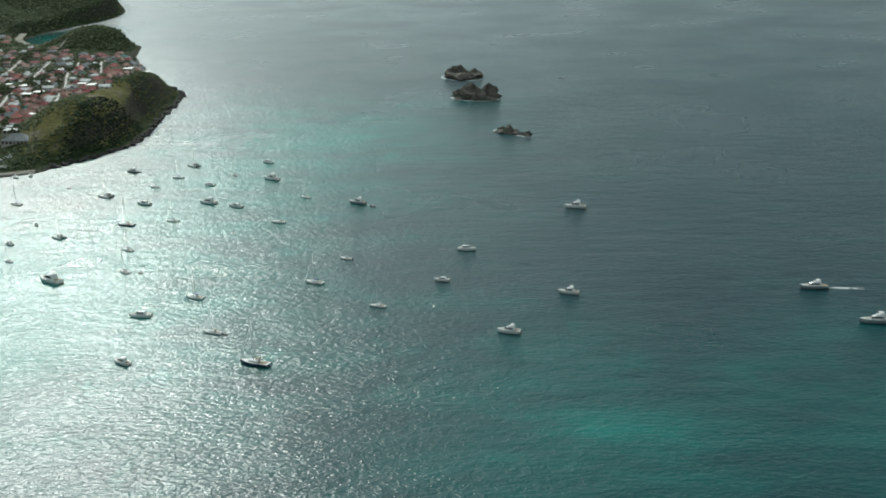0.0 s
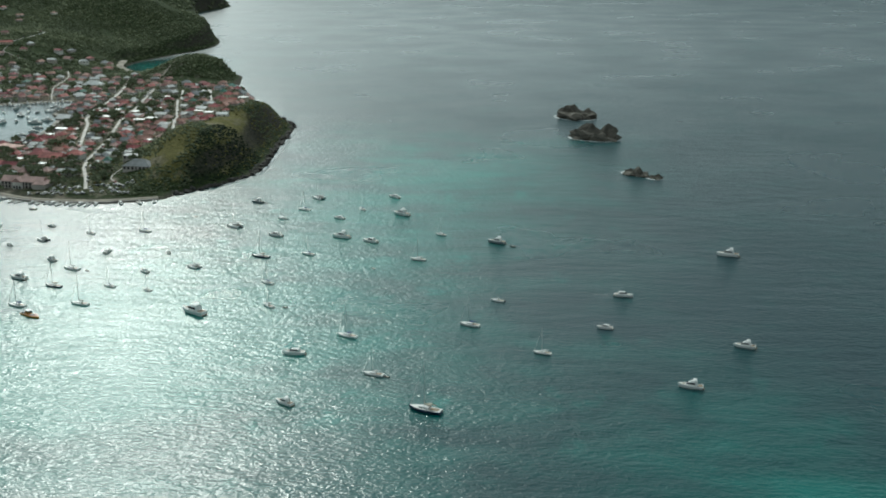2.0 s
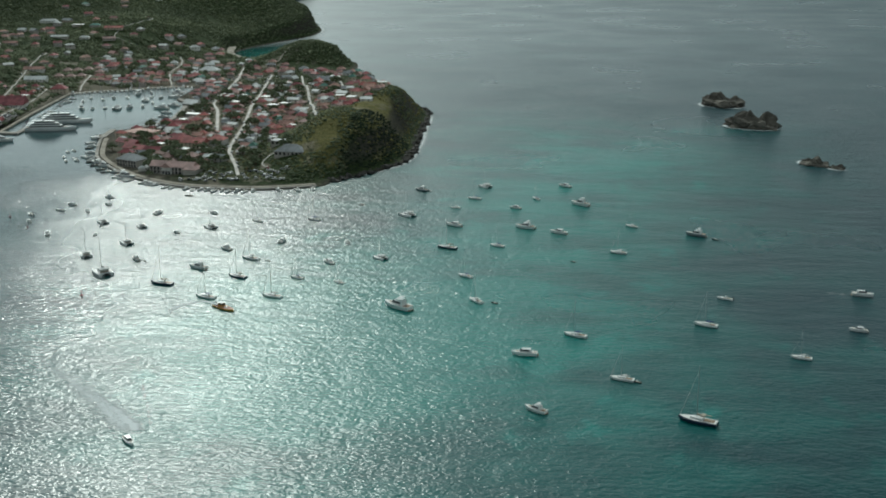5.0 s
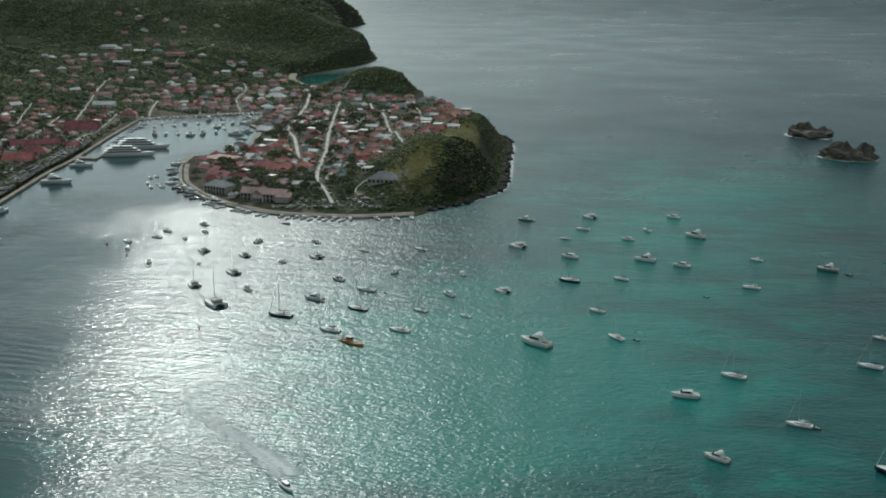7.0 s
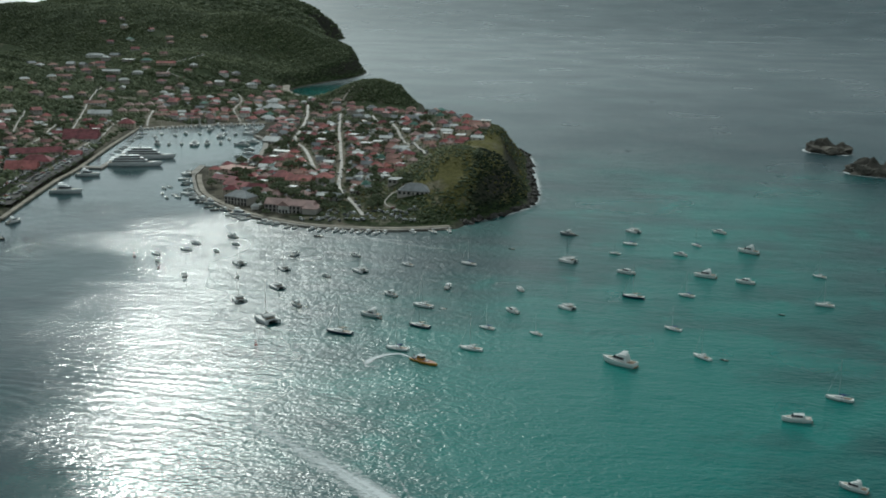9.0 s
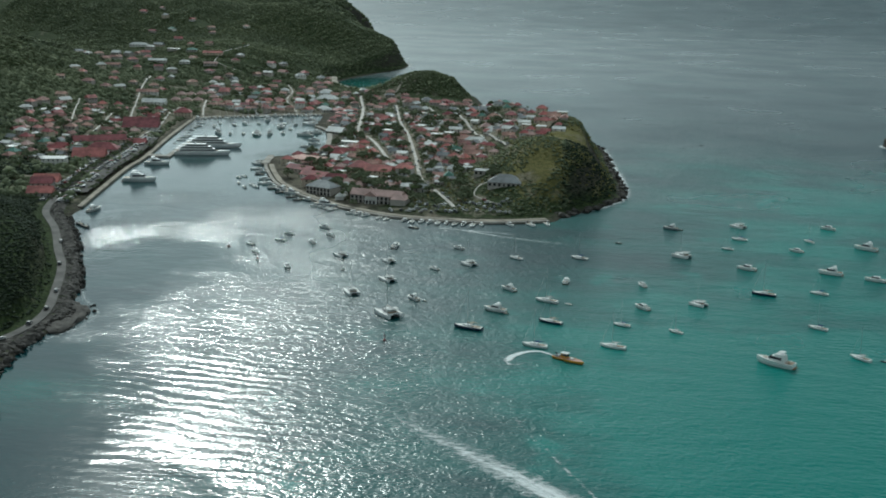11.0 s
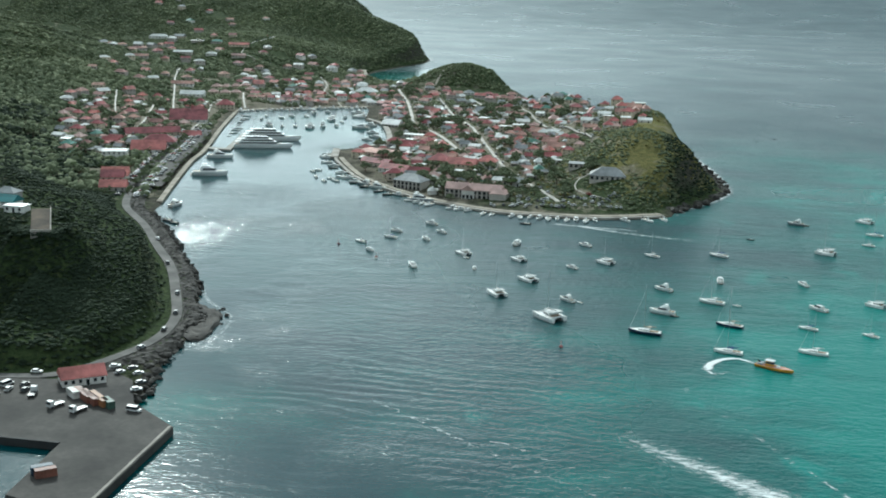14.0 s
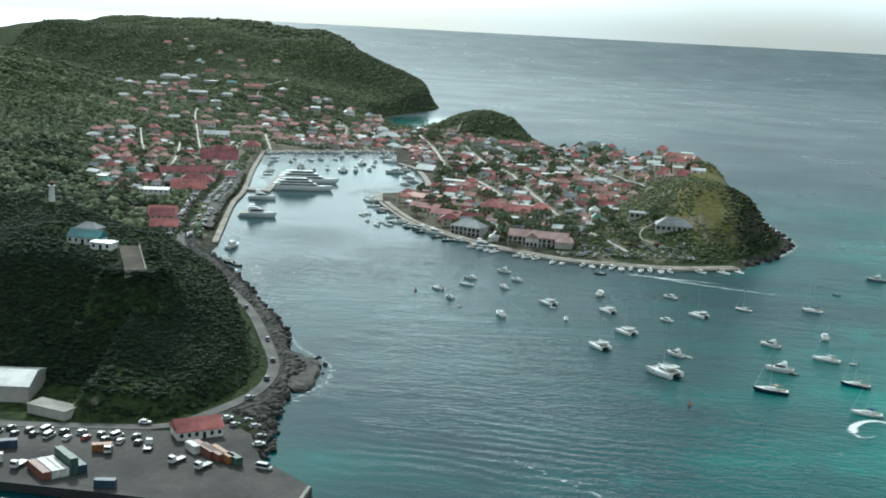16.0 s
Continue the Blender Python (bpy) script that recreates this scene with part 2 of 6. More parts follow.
def land_material():
    m, n, l = nodes_of("scrub_and_rock")
    p = n["Principled BSDF"]
    fine, mid, broad = noise_node(n, l, 0.35, 5, 0.65), noise_node(n, l, 0.06, 5, 0.6), noise_node(n, l, 0.012, 4, 0.55)
    green = ramp_node(n, l, fine.outputs["Fac"], [(0.3, (0.018, 0.028, 0.014)), (0.55, (0.048, 0.068, 0.028)), (0.75, (0.10, 0.11, 0.048))]).outputs[0]
    dry = ramp_node(n, l, fine.outputs["Fac"], [(0.3, (0.10, 0.10, 0.04)), (0.7, (0.27, 0.235, 0.09))]).outputs[0]
    dryness = math_node(n, l, "MAXIMUM", spot(n, l, -357, 998, 34, 66), spot(n, l, -332, 1102, 30, 60))
    dryness = math_node(n, l, "MAXIMUM", dryness, math_node(n, l, "MULTIPLY", spot(n, l, -318, 1060, 17, 90), 0.8))
    dryness = math_node(n, l, "ADD", dryness, math_node(n, l, "MULTIPLY", mid.outputs["Fac"], 1.3))
    dryness = ramp_node(n, l, dryness, [(0.86, (0, 0, 0)), (1.06, (0.85,) * 3)]).outputs[0]
    col = mixc(n, l, dryness, green, dry)
    soil = ramp_node(n, l, fine.outputs["Fac"], [(0.3, (0.16, 0.135, 0.105)), (0.7, (0.36, 0.32, 0.26))]).outputs[0]
    town = math_node(n, l, "ADD", spot(n, l, -520, 1150, 240, 420), math_node(n, l, "ADD", spot(n, l, -760, 1200, 150, 420), spot(n, l, -700, 1560, 260, 220)))
    bare = ramp_node(n, l, math_node(n, l, "ADD", math_node(n, l, "MULTIPLY", town, 0.35), math_node(n, l, "MULTIPLY", mid.outputs["Fac"], 0.8)), [(0.5, (0, 0, 0)), (0.62, (0.8,) * 3)]).outputs[0]
    col = mixc(n, l, bare, col, soil)
    geo = n.new("ShaderNodeNewGeometry")
    sep, pos = n.new("ShaderNodeSeparateXYZ"), n.new("ShaderNodeSeparateXYZ")
    l.new(geo.outputs["Normal"], sep.inputs[0])
    l.new(geo.outputs["Position"], pos.inputs[0])
    steep = ramp_node(n, l, math_node(n, l, "ADD", sep.outputs[2], math_node(n, l, "MULTIPLY", mid.outputs["Fac"], 0.25)), [(0.72, (1, 1, 1)), (0.88, (0, 0, 0))]).outputs[0]
    # the fort hill is overgrown even where it is steep
    steep = math_node(n, l, "MULTIPLY", steep, math_node(n, l, "SUBTRACT", 1.0, math_node(n, l, "MULTIPLY", spot(n, l, -660, 640, 130, 120), 1.7, True)))
    low = ramp_node(n, l, math_node(n, l, "ADD", math_node(n, l, "MULTIPLY", pos.outputs[2], 0.1), math_node(n, l, "MULTIPLY", mid.outputs["Fac"], 0.3)), [(0.22, (1, 1, 1)), (0.34, (0, 0, 0))]).outputs[0]
    rock = ramp_node(n, l, fine.outputs["Fac"], [(0.3, (0.030, 0.028, 0.022)), (0.7, (0.105, 0.098, 0.078))]).outputs[0]
    col = mixc(n, l, math_node(n, l, "MAXIMUM", steep, low), col, rock)
    l.new(mixc(n, l, ramp_node(n, l, broad.outputs["Fac"], [(0.35, (0,) * 3), (0.7, (0.6,) * 3)]).outputs[0], col, (0.6, 0.62, 0.55), "MULTIPLY"), p.inputs["Base Color"])
    p.inputs["Roughness"].default_value, p.inputs["Specular IOR Level"].default_value = 0.95, 0.05
    b = n.new("ShaderNodeBump")
    b.inputs["Strength"].default_value, b.inputs["Distance"].default_value = 0.8, 1.5
    l.new(fine.outputs["Fac"], b.inputs["Height"])
    l.new(b.outputs[0], p.inputs["Normal"])
    return m


def leaf_material(name, lo, hi):
    m, n, l = nodes_of(name)
    p = n["Principled BSDF"]
    geo = n.new("ShaderNodeNewGeometry")
    f = math_node(n, l, "ADD", math_node(n, l, "MULTIPLY", geo.outputs["Random Per Island"], 0.30), math_node(n, l, "MULTIPLY", noise_node(n, l, 0.010, 5, 0.6).outputs["Fac"], 0.75))
    f = math_node(n, l, "ADD", f, math_node(n, l, "MULTIPLY", math_node(n, l, "SUBTRACT", noise_node(n, l, 0.0035, 3, 0.5).outputs["Fac"], 0.3), 0.55))
    l.new(ramp_node(n, l, f, [(0.3, lo), (1.0, hi)]).outputs[0], p.inputs["Base Color"])
    p.inputs["Roughness"].default_value, p.inputs["Specular IOR Level"].default_value = 0.9, 0.06
    return m


def foam_material():
    m, n, l = nodes_of("sea_foam")
    p = n["Principled BSDF"]
    p.inputs["Base Color"].default_value, p.inputs["Roughness"].default_value = (0.78, 0.82, 0.82, 1), 0.9
    t = noise_node(n, l, 0.45, 5, 0.72, stretch=(0.5, 1.3, 1))
    c = n.new("ShaderNodeTexCoord")
    sep = n.new("ShaderNodeSeparateXYZ")
    l.new(c.outputs["UV"], sep.inputs[0])
    side = math_node(n, l, "SUBTRACT", 1.0, math_node(n, l, "ABSOLUTE", math_node(n, l, "MULTIPLY", math_node(n, l, "SUBTRACT", sep.outputs[0], 0.5), 2.0)))
    body = math_node(n, l, "MULTIPLY", math_node(n, l, "MULTIPLY", side, sep.outputs[1]), 1.0)
    a = ramp_node(n, l, math_node(n, l, "ADD", math_node(n, l, "MULTIPLY", math_node(n, l, "SUBTRACT", t.outputs["Fac"], 0.5), 1.9), math_node(n, l, "MULTIPLY", body, 0.7)), [(0.12, (0, 0, 0)), (0.62, (0.95,) * 3)]).outputs[0]
    l.new(a, p.inputs["Alpha"])
    return m


SEA, LAND, FOAM = water_material(), land_material(), foam_material()
LEAF = leaf_material("scrub_leaves", (0.017, 0.027, 0.018), (0.046, 0.060, 0.036))
LEAF_DRY = leaf_material("dry_scrub_leaves", (0.10, 0.10, 0.035), (0.26, 0.23, 0.085))
# scrub paled in its colour for the haze and sun on the distant hills
LEAF_HAZY = leaf_material("hazy_scrub_leaves", (0.058, 0.075, 0.044), (0.175, 0.195, 0.105))
# town and headland greenery, its colour lifted to take in the veil of haze
LEAF_TOWN = leaf_material("garden_leaves", (0.068, 0.088, 0.052), (0.20, 0.22, 0.13))
PALM = leaf_material("palm_fronds", (0.03, 0.05, 0.015), (0.09, 0.12, 0.04))
BARK = surface("bark", (0.14, 0.10, 0.07), 0.9)
ROCK = surface("shore_rock", (0.060, 0.054, 0.047), 0.9, spread=0.4, scale=0.5, bump=0.6)
ISLET = surface("islet_rock", (0.135, 0.122, 0.10), 0.95, spread=0.5, scale=0.15, bump=0.8)
CONCRETE = surface("concrete", (0.36, 0.33, 0.29), 0.9, spread=0.25, scale=0.25, bump=0.2)
COURT = surface("beaten_earth", (0.085, 0.062, 0.040), 0.95, spread=0.5, scale=0.3)
DOCK = surface("dock_asphalt", (0.066, 0.060, 0.054), 0.9, spread=0.5, scale=0.09, bump=0.2)
ROAD = surface("road_concrete", (0.42, 0.39, 0.345), 0.7, spread=0.25, scale=0.3, bump=0.1)
ASPHALT = surface("worn_asphalt", (0.12, 0.113, 0.106), 0.9, spread=0.25, scale=0.3, bump=0.1)
SAND = surface("sand", (0.36, 0.32, 0.26), 0.95, spread=0.25, scale=0.3)
WALLS = [surface("plaster_" + k, c, 0.85, spread=0.12, scale=0.6, random_tint=0.2) for k, c in (("white", (0.78, 0.76, 0.72)), ("cream", (0.62, 0.54, 0.42)), ("stone", (0.48, 0.44, 0.40)), ("pink", (0.66, 0.55, 0.48)))]
ROOF_RED = surface("red_roof", (0.44, 0.145, 0.135), 0.6, spread=0.3, scale=0.5, random_tint=0.6, spec=0.3)
ROOF_BROWN = surface("brown_roof", (0.50, 0.29, 0.245), 0.75, spread=0.3, scale=0.5, random_tint=0.5, spec=0.3)
ROOF_GREY = surface("grey_roof", (0.30, 0.31, 0.32), 0.6, spread=0.2, scale=0.5, random_tint=0.4)
ROOF_WHITE = surface("white_roof", (0.70, 0.70, 0.68), 0.5, spread=0.15, scale=0.5, random_tint=0.2)
TIN = surface("pale_tin_sheet", (0.50, 0.51, 0.49), 0.55, spread=0.25, scale=0.4, spec=0.3)
ROOF_GREEN = surface("green_roof", (0.10, 0.24, 0.19), 0.6, spread=0.2, scale=0.5, random_tint=0.3)
ROOF_TEAL = surface("teal_roof", (0.035, 0.17, 0.18), 0.7, spread=0.3, scale=0.5)
ROOF_PINK = surface("faded_pink_roof", (0.48, 0.31, 0.28), 0.7, spread=0.2, scale=0.4)
GELCOAT = surface("white_gelcoat", (0.85, 0.85, 0.83), 0.3, spread=0.06, scale=1.0, bump=0.0, coat=0.3)
DECKPAINT = surface("pale_deck_paint", (0.80, 0.79, 0.75), 0.6, spread=0.1, scale=1.0)
NETTING = surface("pale_netting", (0.42, 0.43, 0.43), 0.9, spread=0.15, scale=3.0)
NAVY = surface("navy_hull_paint", (0.03, 0.045, 0.085), 0.3, spread=0.1, bump=0.0, coat=0.3)
GREYHULL = surface("grey_hull_paint", (0.30, 0.33, 0.35), 0.3, spread=0.1, bump=0.0, coat=0.3)
YELLOW = surface("yellow_paint", (0.62, 0.30, 0.03), 0.45, spread=0.15)
TEAK = surface("teak_deck", (0.30, 0.22, 0.14), 0.7, spread=0.2, scale=2.0)
GLASS = surface("dark_glass", (0.02, 0.025, 0.03), 0.12, spread=0.1, bump=0.0)
ALLOY = surface("mast_alloy", (0.62, 0.62, 0.62), 0.4, metal=0.7, bump=0.0)
CANVAS = [surface("canvas_" + k, c, 0.9) for k, c in (("blue", (0.04, 0.08, 0.22)), ("sand", (0.5, 0.45, 0.36)), ("white", (0.7, 0.7, 0.68)))]
RUBBER = surface("rubber", (0.03, 0.03, 0.03), 0.8)


# ---- helpers for building ----
def link_mesh(name, verts, faces, mats, parent=None, label="", smooth=False, mids=None):
    me = bpy.data.meshes.new(name)
    me.from_pydata([tuple(v) for v in verts], [], [tuple(f) for f in faces])
    for m in (mats if isinstance(mats, (list, tuple)) else [mats]):
        me.materials.append(m)
    if mids is not None:
        me.polygons.foreach_set("material_index", mids)
    if smooth:
        me.polygons.foreach_set("use_smooth", [True] * len(me.polygons))
    me.update()
    ob = new(name, me)
    if parent is not None:
        ob.parent = parent
    if label:
        ob["label"] = label
    return ob


def part(name, bm, material, parent=None, label="", smooth=False):
    me = bpy.data.meshes.new(name)
    bmesh.ops.recalc_face_normals(bm, faces=bm.faces[:])
    bm.to_mesh(me)
    bm.free()
    me.materials.append(material)
    if smooth:
        for f in me.polygons:
            f.use_smooth = True
    ob = new(name, me)
    if parent is not None:
        ob.parent = parent
    if label:
        ob["label"] = label
    return ob


def box(bm, x0, y0, z0, x1, y1, z1, top=1.0, bevel=0.0):
    """A box, its top drawn in by a factor."""
    cx, cy = (x0 + x1) / 2, (y0 + y1) / 2
    vs = []
    for z, k in ((z0, 1.0), (z1, top)):
        for x, y in ((x0, y0), (x1, y0), (x1, y1), (x0, y1)):
            vs.append(bm.verts.new((cx + (x - cx) * k, cy + (y - cy) * k, z)))
    fs = [bm.faces.new([vs[i] for i in q]) for q in ((3, 2, 1, 0), (4, 5, 6, 7), (0, 1, 5, 4), (1, 2, 6, 5), (2, 3, 7, 6), (3, 0, 4, 7))]
    if bevel:
        bmesh.ops.bevel(bm, geom=list({e for f in fs for e in f.edges}), offset=bevel, segments=1, affect="EDGES")
    return bm


def tube(bm, a, b, r0, r1=None, n=6):
    a, b = Vector(a), Vector(b)
    r1 = r0 if r1 is None else r1
    q = (b - a).to_track_quat("Z", "Y")
    rings = [[bm.verts.new(p + q @ Vector((r * math.cos(2 * math.pi * i / n), r * math.sin(2 * math.pi * i / n), 0))) for i in range(n)] for p, r in ((a, r0), (b, r1))]
    for i in range(n):
        bm.faces.new((rings[0][i], rings[0][(i + 1) % n], rings[1][(i + 1) % n], rings[1][i]))
    bm.faces.new(rings[0][::-1])
    bm.faces.new(rings[1])
    return bm


def loft(bm, rings, caps=True):
    rs = [[bm.verts.new(p) for p in r] for r in rings]
    for a, b in zip(rs, rs[1:]):
        for i in range(len(a)):
            j = (i + 1) % len(a)
            bm.faces.new((a[i], a[j], b[j], b[i]))
    if caps:
        bm.faces.new(rs[0][::-1])
        bm.faces.new(rs[-1])
    return bm


def empty(name, label, category, group="", m=None):
    ob = new(name)
    ob.empty_display_size = 0.5
    if m is not None:
        ob.matrix_basis = m
    return tagged(ob, label, category, group)


def spline(points, step=6.0):
    """A smooth line through a few places, sampled about every step metres."""
    pts = [Vector(p) for p in points]
    out = []
    for i in range(len(pts) - 1):
        p0, p1, p2, p3 = pts[max(0, i - 1)], pts[i], pts[i + 1], pts[min(len(pts) - 1, i + 2)]
        k = max(1, int((p2 - p1).length / step))
        for j in range(k):
            t = j / k
            out.append(0.5 * ((2 * p1) + (p2 - p0) * t + (2 * p0 - 5 * p1 + 4 * p2 - p3) * t * t + (3 * p1 - p0 - 3 * p2 + p3) * t ** 3))
    out.append(pts[-1])
    return out


# ---- the lie of the land ----
SHORE_EAST = [(-560, 534), (-558, 560), (-562, 590), (-564, 616), (-567, 634), (-562, 650), (-574, 668), (-580, 692), (-590, 719), (-602, 743), (-622, 787), (-640, 821), (-658, 857)]
QUAY_EAST = [(-663, 889), (-674, 947), (-691, 1041), (-697, 1093), (-706, 1146), (-723, 1237), (-746, 1378)]
QUAY_SOUTH = [(-720, 1398), (-677, 1424), (-649, 1441), (-620, 1450)]
QUAY_INNER = [(-606, 1347), (-585, 1310), (-568, 1234), (-565, 1190), (-578, 1158)]
QUAY_WEST = [(-597, 1136), (-590, 1092), (-578, 1056), (-560, 1011), (-541, 981), (-525, 961), (-505, 939), (-486, 924), (-452, 905), (-418, 900), (-384, 901), (-345, 915)]
CLIFF_WEST = [(-336, 938), (-321, 956), (-305, 984), (-291, 1026), (-293, 1094), (-299, 1169), (-306, 1275), (-338, 1341), (-374, 1419), (-420, 1525), (-446, 1598), (-458, 1657), (-480, 1735), (-545, 1770), (-606, 1745)]
COVE = [(-632, 1742), (-672, 1790), (-686, 1850), (-680, 1920), (-655, 2030), (-632, 2120), (-640, 2240), (-700, 2420), (-800, 2700), (-890, 2985), (-905, 3090), (-888, 3200), (-890, 3330), (-960, 3480)]
BEYOND = [(-1500, 3600), (-2400, 3500), (-2400, 520), (-1000, 526), (-640, 530)]
COAST = [np.array((p.x, p.y)) for p in spline([Vector((*p, 0)) for p in SHORE_EAST + QUAY_EAST + QUAY_SOUTH + QUAY_INNER + QUAY_WEST + CLIFF_WEST + COVE], 8.0)] + [np.array(p, float) for p in BEYOND]
COAST = np.array(COAST)


def shore_distance(x, y):
    """Metres from the shoreline, positive on land."""
    x, y = np.asarray(x, float).ravel(), np.asarray(y, float).ravel()
    d2, odd = np.full(x.shape, 1e18), np.zeros(x.shape, bool)
    for a, b in zip(COAST, np.roll(COAST, -1, axis=0)):
        e = b - a
        t = np.clip(((x - a[0]) * e[0] + (y - a[1]) * e[1]) / (e @ e + 1e-9), 0, 1)
        d2 = np.minimum(d2, (x - a[0] - t * e[0]) ** 2 + (y - a[1] - t * e[1]) ** 2)
        if a[1] != b[1]:
            odd ^= ((a[1] > y) != (b[1] > y)) & (x < (b[0] - a[0]) * (y - a[1]) / (b[1] - a[1]) + a[0])
    return np.where(odd, 1, -1) * np.sqrt(d2)


# x, y, half widths along and across, turn in degrees, height
HILLS = [
    (-350, 1035, 37, 58, 0, 33), (-345, 1185, 52, 95, 0, 38), (-405, 1380, 45, 120, -20, 24), (-385, 1120, 60, 120, 0, 8),
    (-537, 1705, 43, 46, 0, 32),
    (-662, 680, 52, 72, 8, 39), (-738, 790, 48, 48, 0, 33), (-800, 660, 110, 80, 0, 40),
    (-1260, 1050, 215, 330, 0, 150), (-1165, 1500, 185, 230, 0, 82), (-860, 1850, 120, 130, 0, 42),
    (-1180, 2250, 330, 280, 0, 110), (-815, 2220, 108, 140, 0, 68), (-1200, 2750, 260, 300, 0, 120), (-1010, 3150, 85, 170, 0, 101), (-940, 2650, 110, 220, 0, 70),
]


COAST_ROAD = [(-720, 552), (-660, 556), (-609, 563), (-592, 568), (-580, 588), (-572, 612), (-573, 641), (-584, 676), (-603, 726), (-623, 765), (-648, 815), (-676, 862), (-690, 905)]
COAST_ROAD_LINE = [np.array((p.x, p.y)) for p in spline([Vector((*p, 0)) for p in COAST_ROAD], 10.0)]


PADS = [(-628, 640, 8, 8, 39.6), (-640, 660, 8, 9, 41.6), (-658, 668, 11, 7, 42.2)]      # levelled plots on the fort hill


def smooth01(v):
    v = np.clip(v, 0, 1)
    return v * v * (3 - 2 * v)


def rough_field(x, y, scale, seed):
    """A smooth random field from a few turned waves."""
    r = np.random.RandomState(seed)
    out = np.zeros_like(x)
    for k in range(9):
        a, f = r.uniform(0, math.pi * 2), scale * r.uniform(0.6, 1.8)
        out += np.sin((x * math.cos(a) + y * math.sin(a)) * f + r.uniform(0, 6.28)) / 9 ** 0.5 / 1.4
    return out


def land_height(x, y):
    x, y = np.asarray(x, float).ravel(), np.asarray(y, float).ravel()
    d = shore_distance(x, y)
    h = np.zeros_like(x)
    for cx, cy, sx, sy, turn, top in HILLS:
        c, s = math.cos(radians(turn)), math.sin(radians(turn))
        u, v = (x - cx) * c + (y - cy) * s, -(x - cx) * s + (y - cy) * c
        g = top * np.exp(-0.5 * ((u / sx) ** 2 + (v / sy) ** 2) ** 1.15)
        h = np.sqrt(h * h + g * g)
    far = smooth01((y - 1800) / 150)
    h *= 1 + 0.09 * rough_field(x, y, 0.018, 3) + (0.05 - 0.035 * far) * rough_field(x, y, 0.07, 4)
    wild = smooth01((d - 5) / 40)
    h += (1 - far) * wild * smooth01(h / 15) * rough_field(x, y, 0.14, 5)
    out = 1.15 * smooth01((d + 1.5) / 4) + 0.9 * smooth01((d - 6) / 40) + h * smooth01((d - 1) / np.where((x > -420) & (y > 950) & (y < 1480), 31, 26))
    # the coast road is cut into the foot of the fort hill
    near = (x > -820) & (x < -540) & (y > 530) & (y < 960)
    if near.any():
        rd = np.full(x.shape, 1e9)
        for a, b in zip(COAST_ROAD_LINE, COAST_ROAD_LINE[1:]):
            e = b - a
            t = np.clip(((x[near] - a[0]) * e[0] + (y[near] - a[1]) * e[1]) / (e @ e), 0, 1)
            rd[near] = np.minimum(rd[near], np.hypot(x[near] - a[0] - t * e[0], y[near] - a[1] - t * e[1]))
        w = smooth01((13 - rd) / 6)
        out = out * (1 - w) + 2.5 * w
        # level yard behind the wharf
        yard = smooth01((-622 - x) / 8) * smooth01((642 - y) / 46)
        out = np.where(d > 2, out * (1 - yard) + 2.45 * yard, out)
        out = np.where((y < 562) & near, np.minimum(out, 2.3), out)
    for px, py, rx, ry, pz in PADS:
        w = smooth01((1.9 - np.maximum(np.abs(x - px) / rx, np.abs(y - py) / ry)) / 0.8)
        out = out * (1 - w) + pz * w
    return np.where(d > -1.5, out - 0.2, np.maximum(-5, (d + 1.5) * 0.5 - 0.2))


GRID_X, GRID_Y = np.arange(-1020.0, -260, 4.0), np.arange(392.0, 1960, 4.0)
_gx, _gy = np.meshgrid(GRID_X, GRID_Y)
GRID_Z, GRID_D = land_height(_gx, _gy).reshape(_gx.shape), shore_distance(_gx, _gy).reshape(_gx.shape)


def sample(grid, x, y):
    u, v = (x - GRID_X[0]) / 4, (y - GRID_Y[0]) / 4
    i, j = int(u), int(v)
    if not (0 <= i < len(GRID_X) - 1 and 0 <= j < len(GRID_Y) - 1):
        return None
    a, b = u - i, v - j
    return float((grid[j, i] * (1 - a) + grid[j, i + 1] * a) * (1 - b) + (grid[j + 1, i] * (1 - a) + grid[j + 1, i + 1] * a) * b)


def ground(x, y):
    z = sample(GRID_Z, x, y)
    return float(land_height([x], [y])[0]) if z is None else z


def from_shore(x, y):
    d = sample(GRID_D, x, y)
    return float(shore_distance([x], [y])[0]) if d is None else d


def terrain():
    xs = np.concatenate([np.arange(-2400, -1000, 25.0), np.arange(-1000, -266, 4.0)])
    ys = np.concatenate([np.arange(400, 1950, 4.0), np.arange(1950, 3660, 16.0)])
    gx, gy = np.meshgrid(xs, ys)
    z = land_height(gx, gy)
    nx, ny = len(xs), len(ys)
    keep = (z.reshape(ny, nx) > -3)
    v = np.stack([gx.ravel(), gy.ravel(), z], 1)
    i, j = np.meshgrid(np.arange(nx - 1), np.arange(ny - 1))
    ok = keep[:-1, :-1] | keep[1:, :-1] | keep[:-1, 1:] | keep[1:, 1:]
    i, j = i[ok], j[ok]
    a = j * nx + i
    faces = np.stack([a, a + 1, a + nx + 1, a + nx], 1)
    ob = link_mesh("ground", v.tolist(), faces.tolist(), LAND, smooth=True)
    return tagged(ob, "dark green scrub hills with rocky shore and town ground", "ground", kind="structure")


